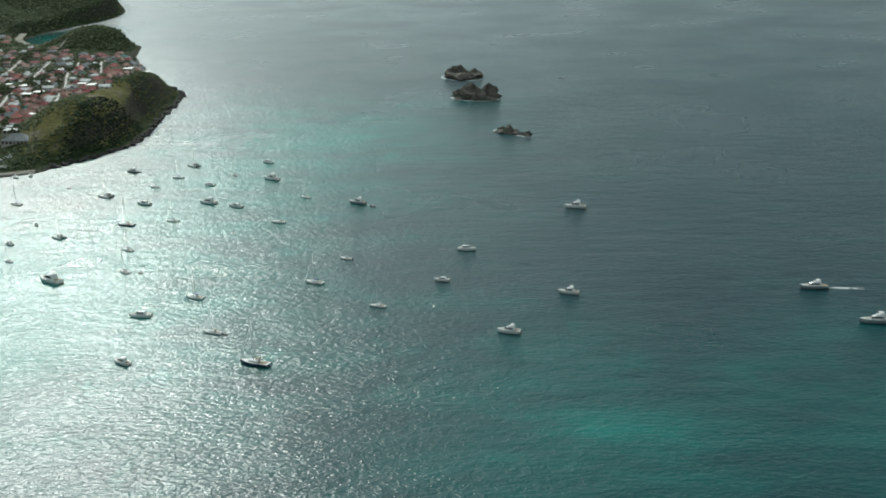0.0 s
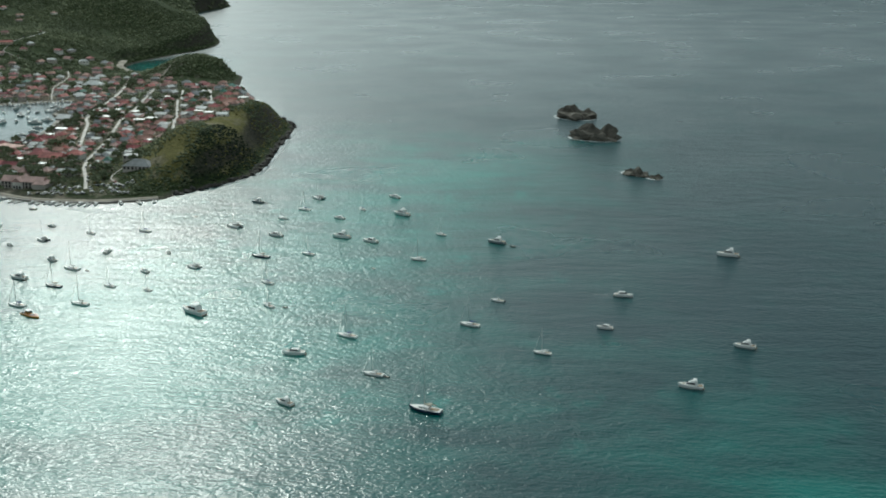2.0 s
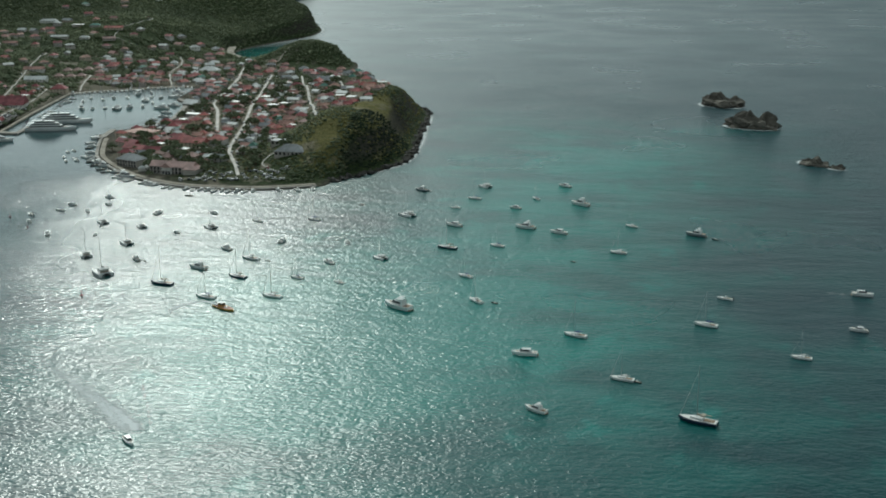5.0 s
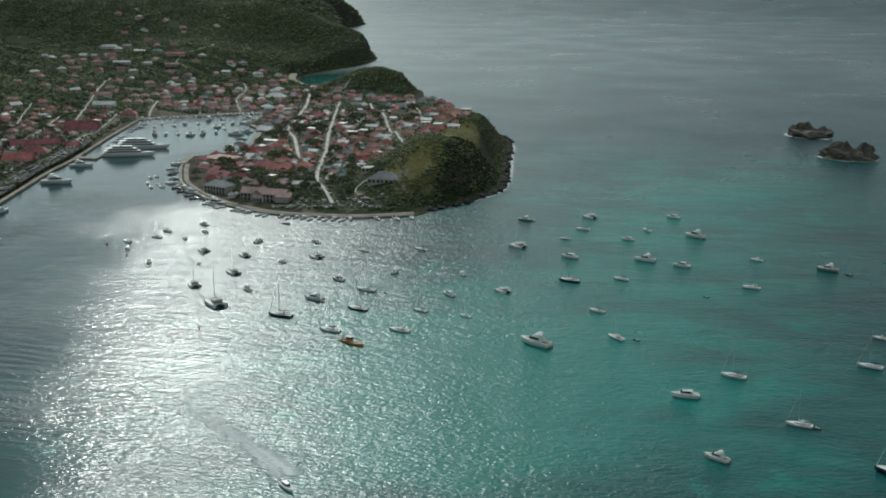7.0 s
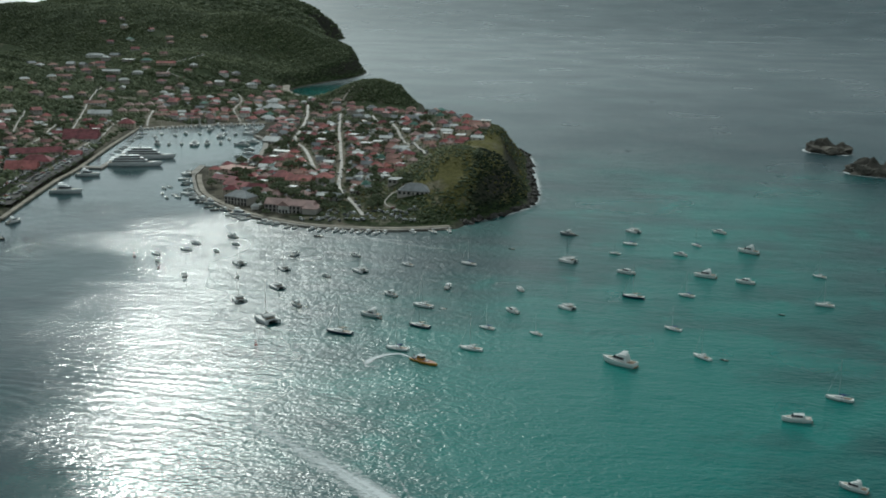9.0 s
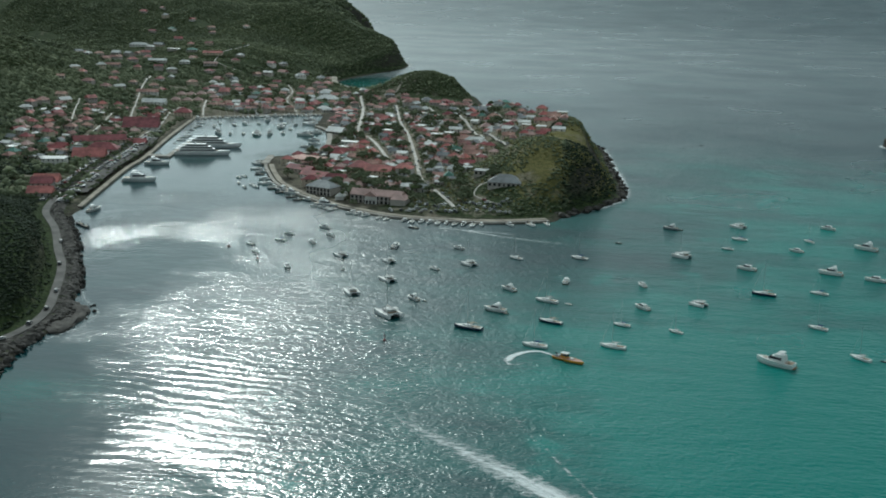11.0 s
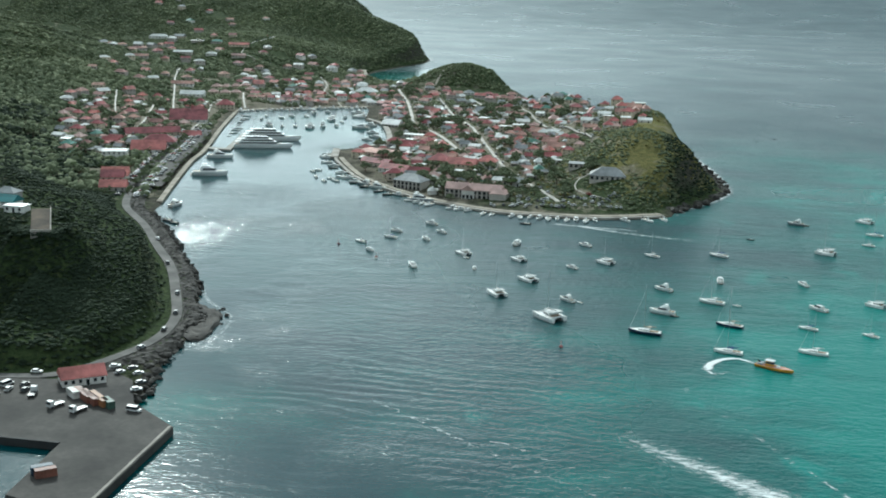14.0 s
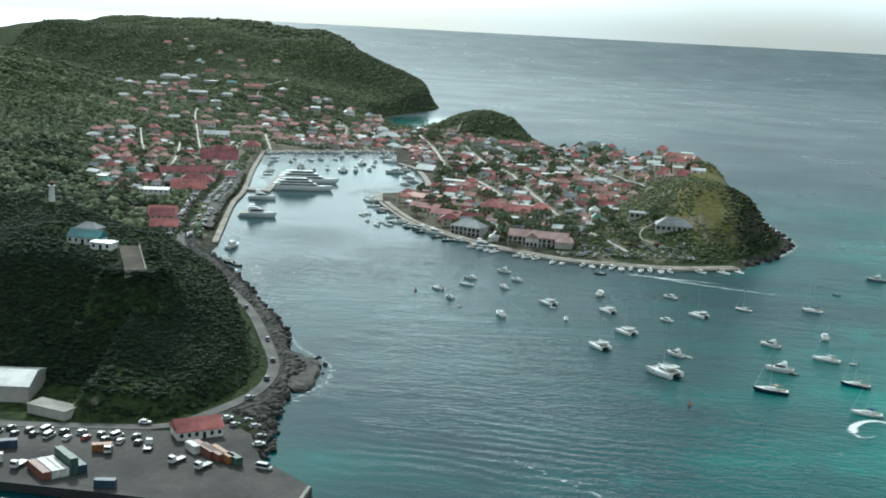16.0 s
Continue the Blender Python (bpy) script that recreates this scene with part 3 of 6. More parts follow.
def sea():
    """One sheet to the horizon; past 3.5 km it lifts to the height at which the horizon shows."""
    rings, seg, verts, faces = [0, 150, 400, 800, 1300, 1900, 2600, 3500, 3800, 4100, 4400, 4650, 4850], 96, [], []
    for r in rings:
        z = 116.0 * max(0.0, (r - 3500) / 1350) ** 1.25
        for k in range(seg):
            a = 2 * math.pi * k / seg
            verts.append((-240 + r * math.sin(a), 100 + r * math.cos(a), z))
    for i in range(len(rings) - 1):
        for k in range(seg):
            j = (k + 1) % seg
            faces.append((i * seg + k, (i + 1) * seg + k, (i + 1) * seg + j, i * seg + j) if i else (k, seg + k, seg + j))
    ob = link_mesh("water", verts, faces, SEA, smooth=True)
    bm = bmesh.new()
    bm.from_mesh(ob.data)
    bmesh.ops.remove_doubles(bm, verts=bm.verts[:], dist=0.01)
    bmesh.ops.recalc_face_normals(bm, faces=bm.faces[:])
    if sum(f.normal.z for f in bm.faces) < 0:
        bmesh.ops.reverse_faces(bm, faces=bm.faces[:])
    bm.to_mesh(ob.data)
    bm.free()
    return tagged(ob, "turquoise to grey blue sea with wind ripples", "water", kind="structure")


terrain()
sea()


# ---- boats ----
def hull_mesh(L, B, H, draft=0.35, flare=1.15, stern=0.85, n=9, y0=0.0):
    """A boat's hull, bow towards +x, waterline at z = 0, with a deck."""
    bm = bmesh.new()
    rings = []
    for i in range(n):
        s = i / (n - 1)
        x = L * (s - 0.5)
        b = B / 2 * (stern + (1 - stern) * smooth01(s / 0.45)) if s < 0.5 else B / 2 * max(0.03, 1 - ((s - 0.5) / 0.5) ** 2.3)
        b = float(b)
        z = H * (0.86 + 0.28 * s * s)
        xb = x + (0.06 * L * s * s if s > 0.6 else 0)
        rings.append([(x, y0, -draft), (x, y0 + b * 0.75, -draft * 0.4), (xb, y0 + b, z * 0.45), (xb, y0 + b * flare * 0.92, z), (xb, y0 - b * flare * 0.92, z), (xb, y0 - b, z * 0.45), (x, y0 - b * 0.75, -draft * 0.4)])
    return loft(bm, rings)


def deck_mesh(L, B, H, flare=1.15, stern=0.85, inset=0.86, n=9, y0=0.0):
    """The deck of such a hull, with a little camber, inside its rail."""
    bm = bmesh.new()
    rings = []
    for i in range(n):
        s = 0.015 + 0.95 * i / (n - 1)
        b = B / 2 * (stern + (1 - stern) * float(smooth01(s / 0.45))) if s < 0.5 else B / 2 * max(0.03, 1 - ((s - 0.5) / 0.5) ** 2.3)
        w, z = b * flare * 0.92 * inset, H * (0.86 + 0.28 * s * s)
        x = L * (s - 0.5) + (0.06 * L * s * s if s > 0.6 else 0)
        rings.append([(x, y0 - w, z - 0.05), (x, y0 + w, z - 0.05), (x, y0 + w, z + 0.03), (x, y0, z + 0.09), (x, y0 - w, z + 0.03)])
    return loft(bm, rings)


def cabin_mesh(x0, x1, w0, w1, z0, z1, rake=0.5, y0=0.0):
    """A coachroof or deckhouse, narrower and raked to its front (+x)."""
    bm = bmesh.new()
    h = z1 - z0
    base = [(x0, -w0 / 2), (x1, -w1 / 2), (x1 + w1 * 0.12, 0), (x1, w1 / 2), (x0, w0 / 2)]
    rings = []
    for k, z in ((0.0, z0), (0.7, z0 + h * 0.75), (1.0, z1)):
        rings.append([((x - (rake * h * k if x > x0 else -0.15 * h * k)), y0 + y * (1 - 0.14 * k), z) for x, y in base])
    return loft(bm, rings)


def sailboat(name, L, hull_mat, cover, label):
    ob = empty(name, label, "sailing boat", "boats at anchor")
    B, H = L * 0.30, L * 0.095
    part("hull", hull_mesh(L, B, H, 0.4), hull_mat, ob, smooth=False)
    part("deck", deck_mesh(L, B, H), DECKPAINT, ob)
    roof = part("coachroof", cabin_mesh(-L * 0.12, L * 0.24, B * 0.62, B * 0.38, H * 0.95, H * 0.95 + L * 0.045), GELCOAT, ob)
    bm = bmesh.new()
    box(bm, -L * 0.42, -B * 0.26, H * 0.9, -L * 0.14, B * 0.26, H * 0.98)
    part("cockpit", bm, TEAK, ob)
    part("window_strip", cabin_mesh(-L * 0.08, L * 0.2, B * 0.60, B * 0.40, H * 1.05, H * 1.05 + L * 0.018), GLASS, roof)
    bm = bmesh.new()
    tube(bm, (L * 0.06, 0, H), (L * 0.06, 0, H + L * 1.25), L * 0.011, L * 0.007)
    part("mast", bm, ALLOY, ob)
    bm = bmesh.new()
    tube(bm, (L * 0.06, 0, H + L * 0.10), (-L * 0.34, 0, H + L * 0.115), L * 0.018, L * 0.012)
    part("boom", bm, cover, ob, "furled sail under its cover on the boom")
    bm = bmesh.new()
    tube(bm, (L * 0.52, 0, H * 1.1), (L * 0.07, 0, H + L * 1.1), L * 0.006, L * 0.003, 5)
    part("furled_jib", bm, CANVAS[2], ob)
    bm = bmesh.new()
    box(bm, -L * 0.18, -B * 0.3, H + L * 0.09, -L * 0.05, B * 0.3, H + L * 0.115, 0.8)
    part("sprayhood", bm, cover, ob)
    return ob


def catamaran(name, L, cover, label):
    ob = empty(name, label, "catamaran", "boats at anchor")
    B, H = L * 0.62, L * 0.14
    for s in (-1, 1):
        part("hull", hull_mesh(L, L * 0.185, H, 0.4, 1.0, 0.7, y0=s * B * 0.38), GELCOAT, ob)
    bm = bmesh.new()
    box(bm, -L * 0.44, -B * 0.36, H * 0.62, L * 0.27, B * 0.36, H * 1.02)
    part("bridge_deck", bm, GELCOAT, ob)
    saloon = part("saloon", cabin_mesh(-L * 0.22, L * 0.14, B * 0.66, B * 0.5, H * 1.0, H + L * 0.075, 0.9), GELCOAT, ob)
    part("saloon_window", cabin_mesh(-L * 0.17, L * 0.142, B * 0.67, B * 0.515, H * 1.2, H + L * 0.048, 0.9), GLASS, saloon)
    bm = bmesh.new()
    box(bm, -L * 0.42, -B * 0.33, H + L * 0.115, -L * 0.12, B * 0.33, H + L * 0.135, 0.95)
    part("bimini", bm, cover, ob)
    bm = bmesh.new()
    box(bm, -L * 0.38, -B * 0.28, H * 1.02, -L * 0.23, B * 0.28, H * 1.10)
    part("cockpit", bm, TEAK, ob)
    bm = bmesh.new()
    box(bm, L * 0.27, -B * 0.30, H * 0.92, L * 0.43, B * 0.30, H * 0.95)
    part("trampoline", bm, NETTING, ob, "grey trampoline net between the bows")
    bm = bmesh.new()
    tube(bm, (L * 0.44, -B * 0.38, H * 0.98), (L * 0.44, B * 0.38, H * 0.98), L * 0.008)
    part("cross_beam", bm, ALLOY, ob)
    for s in (-1, 1):
        part("deck", deck_mesh(L, L * 0.185, H, 1.0, 0.7, y0=s * B * 0.38), DECKPAINT, ob)
    for s in (-1, 1):
        bm = bmesh.new()
        box(bm, -L * 0.10, s * (B * 0.38 + L * 0.083) - 0.03, H * 0.55, L * 0.18, s * (B * 0.38 + L * 0.083) + 0.03, H * 0.75)
        part("hull_window", bm, GLASS, ob)
    bm = bmesh.new()
    box(bm, -L * 0.56, -B * 0.12, H * 0.55, -L * 0.46, B * 0.12, H * 0.85, 0.8)
    part("hung_dinghy", bm, RUBBER, ob, "small dark dinghy slung at the stern")
    bm = bmesh.new()
    tube(bm, (L * 0.10, 0, H + L * 0.07), (L * 0.10, 0, H + L * 1.25), L * 0.008, L * 0.006)
    part("mast", bm, ALLOY, ob)
    bm = bmesh.new()
    tube(bm, (L * 0.10, 0, H + L * 0.15), (-L * 0.36, 0, H + L * 0.16), L * 0.02, L * 0.015)
    part("boom", bm, cover, ob)
    return ob


def motorboat(name, L, hull_mat, label, fly=True):
    ob = empty(name, label, "motor boat", "boats at anchor")
    B, H = L * 0.31, L * 0.135
    part("hull", hull_mesh(L, B, H, 0.4, 1.2, 0.92), hull_mat, ob)
    part("deck", deck_mesh(L, B, H, 1.2, 0.92), DECKPAINT, ob)
    bm = bmesh.new()
    box(bm, L * 0.26, -B * 0.16, H * 1.06, L * 0.38, B * 0.16, H * 1.14, 0.85)
    part("sun_pad", bm, CANVAS[1], ob)
    bm = bmesh.new()
    box(bm, -L * 0.20, -B * 0.50, H * 0.52, L * 0.12, B * 0.50, H * 0.68)
    part("hull_window", bm, GLASS, ob)
    house_top = part("deckhouse", cabin_mesh(-L * 0.26, L * 0.22, B * 0.80, B * 0.55, H * 0.95, H + L * 0.10, 1.1), GELCOAT, ob)
    part("windscreen", cabin_mesh(-L * 0.18, L * 0.215, B * 0.81, B * 0.565, H + L * 0.030, H + L * 0.085, 1.1), GLASS, house_top)
    if fly:
        part("flybridge", cabin_mesh(-L * 0.24, L * 0.05, B * 0.70, B * 0.5, H + L * 0.10, H + L * 0.145, 0.6), GELCOAT, ob)
        bm = bmesh.new()
        box(bm, -L * 0.22, -B * 0.3, H + L * 0.20, -L * 0.06, B * 0.3, H + L * 0.212, 0.9)
        part("hardtop", bm, GELCOAT, ob)
        for y in (-B * 0.27, B * 0.27):
            bm = bmesh.new()
            tube(bm, (-L * 0.19, y, H + L * 0.12), (-L * 0.15, y, H + L * 0.205), L * 0.008)
            part("hardtop_post", bm, GELCOAT, ob)
    bm = bmesh.new()
    box(bm, -L * 0.48, -B * 0.36, H * 0.84, -L * 0.27, B * 0.36, H * 0.92)
    part("aft_deck", bm, TEAK, ob)
    bm = bmesh.new()
    box(bm, -L * 0.55, -B * 0.4, H * 0.12, -L * 0.49, B * 0.4, H * 0.22)
    part("swim_platform", bm, TEAK, ob)
    return ob


def tender(name, L, tone, label):
    ob = empty(name, label, "small boat", "small boats")
    B, H = L * 0.36, L * 0.12
    part("hull", hull_mesh(L, B, H, 0.15, 1.1, 0.9), tone, ob)
    bm = bmesh.new()
    box(bm, -L * 0.42, -B * 0.34, H * 0.86, L * 0.22, B * 0.34, H * 0.96, 0.96)
    part("floor", bm, CANVAS[1], ob)
    bm = bmesh.new()
    box(bm, -L * 0.10, -B * 0.16, H * 0.9, L * 0.04, B * 0.16, H + L * 0.14, 0.7)
    part("console", bm, GELCOAT, ob)
    bm = bmesh.new()
    box(bm, -L * 0.56, -B * 0.08, 0.0, -L * 0.49, B * 0.08, H + L * 0.10, 0.8)
    part("outboard_engine", bm, RUBBER, ob)
    return ob


def superyacht(name, L, label):
    ob = empty(name, label, "yacht", "large yachts at the quay")
    B, H = L * 0.175, L * 0.082
    part("hull", hull_mesh(L, B, H, 0.8, 1.12, 0.94, 13), GELCOAT, ob)
    z, dz = H * 0.95, L * 0.041
    for k, (x0, x1, w) in enumerate(((-0.42, 0.28, 0.88), (-0.38, 0.21, 0.80), (-0.30, 0.12, 0.64))):
        tier = part("deckhouse", cabin_mesh(x0 * L, x1 * L, B * w, B * w * 0.72, z, z + dz, 1.3), GELCOAT, ob)
        part("window_band", cabin_mesh((x0 + 0.03) * L, x1 * L + 0.05, B * w * 1.006, B * w * 0.735, z + dz * 0.22, z + dz * 0.80, 1.3), GLASS, tier)
        bm = bmesh.new()
        box(bm, (x0 - 0.07) * L, -B * w * 0.52, z + dz, (x1 - 0.02) * L, B * w * 0.54, z + dz * 1.12, 0.97)
        part("deck", bm, GELCOAT, ob)
        z += dz * 1.12
    bm = bmesh.new()
    box(bm, -L * 0.14, -B * 0.12, z, -L * 0.10, B * 0.12, z + L * 0.045, 0.45)
    part("radar_mast", bm, GELCOAT, ob)
    bm = bmesh.new()
    box(bm, -L * 0.485, -B * 0.42, H * 0.8, -L * 0.37, B * 0.42, H * 0.9)
    part("aft_deck", bm, TEAK, ob)
    bm = bmesh.new()
    box(bm, L * 0.26, -B * 0.2, H * 1.0, L * 0.40, B * 0.2, H * 1.04)
    part("foredeck", bm, TEAK, ob)
    return ob


MAKERS = {
    "S": [lambda: sailboat("sailing_boat", 13.0, GELCOAT, CANVAS[0], "white sailing boat with blue sail cover at anchor"),
          lambda: sailboat("sailing_boat", 11.5, GELCOAT, CANVAS[2], "white sailing boat with bare mast at anchor")],
    "N": [lambda: sailboat("sailing_boat", 15.0, NAVY, CANVAS[1], "dark blue sailing boat with furled sails at anchor")],
    "C": [lambda: catamaran("catamaran", 11.6, CANVAS[2], "white sailing catamaran riding at anchor")],
    "M": [lambda: motorboat("motor_boat", 13.0, GELCOAT, "white motor boat with flybridge at anchor")],
    "m": [lambda: motorboat("motor_boat", 9.0, GELCOAT, "small white cabin motor boat at anchor", False)],
    "G": [lambda: motorboat("motor_boat", 13.0, GREYHULL, "grey hulled motor boat at anchor", True)],
    "t": [lambda: tender("dinghy", 5.0, GELCOAT, "small white open boat with outboard engine")],
    "d": [lambda: tender("dinghy", 4.0, RUBBER, "small dark inflatable dinghy on the water")],
}
FIRST, COUNT = {}, {}


def moor(kind, x, y, heading, size=1.0, z=0.0, long=1.0, wide=1.0):
    """A boat of a kind, its bow towards heading (degrees from +x)."""
    pick = COUNT.get(kind, 0) % len(MAKERS[kind])
    COUNT[kind] = COUNT.get(kind, 0) + 1
    m = pose(x, y, z, 0, 0, heading) @ Matrix.Diagonal((size * long, size * wide, size, 1))
    if (kind, pick) not in FIRST:
        ob = MAKERS[kind][pick]()
        FIRST[kind, pick] = ob
        ob.matrix_basis = m
        return ob
    ob = copy_thing(FIRST[kind, pick], Matrix())
    ob.matrix_basis = m
    return ob


# kind, x, y, heading, length factor: the anchorage, row by row towards the sea
ANCHORED = [
    ("t", -522, 810, 150, 1.5), ("m", -514, 791, 140, 0.8), ("S", -507, 824, 165, 0.8), ("m", -506, 841, 170, 0.9), ("M", -488, 864, 160, 0.8), ("m", -480, 843, 150, 0.9),
    ("m", -487, 823, 130, 0.95), ("m", -487, 761, 120, 1.15), ("C", -463, 793, 155, 0.85), ("m", -455, 762, 100, 0.7), ("m", -435, 822, 85, 1.3), ("C", -433, 785, 150, 0.8),
    ("C", -427, 744, 155, 0.95), ("C", -441, 715, 140, 1.0), ("C", -416, 680, 152, 1.35), ("M", -408, 710, 140, 0.85), ("m", -397, 826, 150, 1.0), ("m", -405, 773, 145, 0.9),
    ("C", -387, 788, 160, 0.9), ("S", -361, 808, 155, 0.95), ("S", -324, 816, 160, 1.0),
]
ANCHORED_OUTER = [
    ("M", -361, 738, 150, 0.9), ("M", -365, 697, 168, 1.1), ("N", -375, 665, 172, 1.05), ("m", -331, 760, 90, 1.2), ("S", -340, 719, 165, 1.3), ("N", -337, 682, 165, 0.9),
    ("S", -343, 644, 172, 1.1), ("S", -308, 649, 170, 1.25), ("S", -303, 684, 165, 0.8), ("m", -292, 716, 140, 1.2), ("m", -290, 761, 120, 1.0), ("S", -278, 678, 150, 0.8),
    ("C", -263, 728, 165, 0.85), ("G", -264, 912, 165, 0.9), ("C", -218, 929, 160, 0.95), ("S", -222, 889, 170, 0.95), ("S", -233, 860, 170, 0.8), ("m", -158, 936, 155, 1.3),
    ("S", -178, 893, 130, 0.8), ("M", -146, 878, 155, 1.35), ("m", -191, 863, 165, 1.1), ("C", -263, 834, 170, 1.05), ("m", -228, 810, 165, 1.4), ("M", -181, 809, 170, 1.25),
    ("m", -159, 798, 165, 1.4), ("S", -112, 820, 155, 0.9),
]
ANCHORED_FAR = [
    ("G", -72, 801, 165, 1.1), ("N", -226, 755, 170, 0.95), ("S", -196, 763, 165, 0.9), ("S", -122, 755, 172, 1.1), ("S", -209, 697, 155, 0.9),
    ("S", -199, 653, 140, 1.1), ("S", -146, 605, 165, 1.1), ("m", -169, 577, 185, 1.5), ("S", -125, 551, 170, 1.15), ("M", -161, 513, 155, 0.95), ("M", -238, 638, 155, 1.6),
    ("S", -82, 627, 165, 1.1), ("N", -96, 509, 165, 1.2), ("M", 81, 778, 175, 1.35), ("M", 61, 602, 170, 1.05), ("M", 26, 545, 172, 1.1), ("m", 5, 685, 355, 1.4), ("m", -9, 627, 175, 1.1), ("S", -43, 586, 170, 1.0),
    ("t", -68, 671, 165, 1.6),
]
ANCHORED_SMALL = [
    ("t", -461, 784, 150, 0.8), ("t", -329, 716, 165, 0.75), ("t", -402, 708, 140, 0.7), ("d", -258, 911, 160, 0.9), ("d", -300, 862, 170, 1.0), ("d", -360, 693, 170, 0.9), ("t", -508, 774, 130, 0.6), ("d", -61, 792, 160, 1.0), ("d", -189, 651, 160, 0.9), ("d", -119, 549, 160, 1.0), ("d", -149, 733, 160, 0.8),
    ("t", -595, 1031, 140, 1.4), ("t", -592, 1037, 150, 1.3), ("t", -588, 1008, 120, 1.4), ("t", -579, 992, 130, 1.5), ("t", -576, 1003, 160, 1.3), ("t", -571, 995, 150, 1.5),
    ("d", -643, 840, 150, 2.2), ("d", -637, 834, 155, 1.8),
]
INNER_BASIN = [(-686, 1270, "M"), (-674, 1269, "m"), (-663, 1277, "S"), (-648, 1273, "C"), (-637, 1280, "M"), (-625, 1289, "m"), (-639, 1334, "C"), (-625, 1320, "S"), (-706, 1318, "m"), (-690, 1337, "S"), (-682, 1349, "m"), (-668, 1354, "S"), (-667, 1384, "M"), (-654, 1394, "m"), (-642, 1362, "S"), (-629, 1356, "m"), (-708, 1345, "S")]
for kind, x, y, heading, size in ANCHORED + ANCHORED_OUTER + ANCHORED_FAR + ANCHORED_SMALL:
    moor(kind, x, y, heading - (20 if kind == "C" else 6), size * (0.92 if kind in "MS" else 1.0), 0.0, 0.84 if kind not in "td" else 1.0, 0.95)
for x, y, k in INNER_BASIN:
    moor(k, x, y, -75 + random.uniform(-20, 20), random.uniform(1.1, 1.3) if k != "S" else 1.0)


# ---- quays, wharf, streets ----
def ribbon(name, points, width, mat, lift=0.2, base=None, drop=None, step=6.0, offset=0.0, label="", category="road", zmin=None):
    """A strip along a line of the plan, laid on the ground, or a slab from drop up to base."""
    line = spline([Vector((*p, 0)) for p in points], step)
    rows = []
    for i, p in enumerate(line):
        d = (line[min(i + 1, len(line) - 1)] - line[max(i - 1, 0)]).normalized()
        nrm = Vector((-d.y, d.x, 0))
        rows.append((p + nrm * (offset - width / 2), p + nrm * offset, p + nrm * (offset + width / 2)))
    flat = np.array([(q.x, q.y) for r in rows for q in r])
    hs = land_height(flat[:, 0], flat[:, 1])
    verts, faces = [], []
    for i, r in enumerate(rows):
        z = base if base is not None else max(hs[3 * i:3 * i + 3]) + lift
        if zmin is not None:
            z = max(z, zmin)
        verts += [(q.x, q.y, z) for q in r]
        low = drop if drop is not None else z - 0.6
        verts += [(r[0].x, r[0].y, low), (r[2].x, r[2].y, low)]
    for i in range(len(rows) - 1):
        a, b = 5 * i, 5 * i + 5
        faces += [(a, b, b + 1, a + 1), (a + 1, b + 1, b + 2, a + 2), (a, a + 3, b + 3, b), (a + 2, b + 2, b + 4, a + 4)]
    e = 5 * (len(rows) - 1)
    faces += [(0, 1, 2, 4, 3), (e, e + 3, e + 4, e + 2, e + 1)]
    ob = link_mesh(name, verts, faces, mat)
    bm = bmesh.new()
    bm.from_mesh(ob.data)
    bmesh.ops.recalc_face_normals(bm, faces=bm.faces[:])
    bm.to_mesh(ob.data)
    bm.free()
    return tagged(ob, label, category, kind="structure")


def slab(name, outline, z0, z1, mat, label, category):
    bm = bmesh.new()
    lo, hi = [bm.verts.new((x, y, z0)) for x, y in outline], [bm.verts.new((x, y, z1)) for x, y in outline]
    n = len(outline)
    bm.faces.new(hi)
    for i in range(n):
        bm.faces.new((lo[i], lo[(i + 1) % n], hi[(i + 1) % n], hi[i]))
    return tagged(part(name, bm, mat), label, category, kind="structure")


WHARF = [(-536, 526), (-541, 462), (-544, 400), (-553, 400), (-554, 467), (-566, 471), (-566, 508), (-640, 513), (-760, 515), (-760, 566), (-612, 560), (-590, 563), (-574, 574), (-564, 566), (-556, 545)]
slab("wharf", WHARF, -3, 2.6, DOCK, "broad grey concrete cargo wharf beside the sea", "wharf")
ribbon("wharf_kerb", [(-536.6, 526), (-541.4, 462), (-544.4, 402)], 1.0, CONCRETE, base=2.95, drop=2.3, step=30, offset=-0.3, label="low concrete kerb along the wharf edge", category="kerb")
ribbon("wharf_wall", [(-566.3, 508), (-640, 513), (-758, 515)], 0.9, RUBBER, base=2.85, drop=0.2, step=30, label="dark fender beam along the wharf basin", category="kerb")
ribbon("car_park", [(-671, 930), (-674, 947), (-691, 1041), (-697, 1093), (-706, 1146), (-715, 1195)], 27, DOCK, lift=0.14, zmin=1.75, offset=19, label="worn asphalt car park behind the quay", category="car park")
ribbon("quay_east", QUAY_EAST, 3.6, SAND, base=1.5, drop=-2, offset=1.3, label="concrete quay with stone edge along the harbour", category="quay")
ribbon("quay_south", [QUAY_EAST[-1]] + QUAY_SOUTH, 6, SAND, base=1.5, drop=-2, offset=1.5, label="concrete quay at the head of the harbour", category="quay")
ribbon("quay_inner", QUAY_INNER, 5, CONCRETE, base=1.5, drop=-2, offset=2, label="worn concrete boatyard quay", category="quay")
ribbon("quay_west", QUAY_WEST, 2.6, CONCRETE, base=1.5, drop=-2, offset=0.8, label="weathered concrete quay edge below the town", category="quay")
ribbon("quay_road", QUAY_WEST[1:], 4.2, SAND, lift=0.12, offset=5.4, zmin=1.62, label="sandy pale road behind the quay edge", category="road")
slab("jetty", [(-702, 1112), (-680, 1110), (-691, 1206), (-696, 1207), (-686, 1118), (-702, 1120)], -2, 1.45, CONCRETE, "short concrete jetty for large yachts", "jetty")
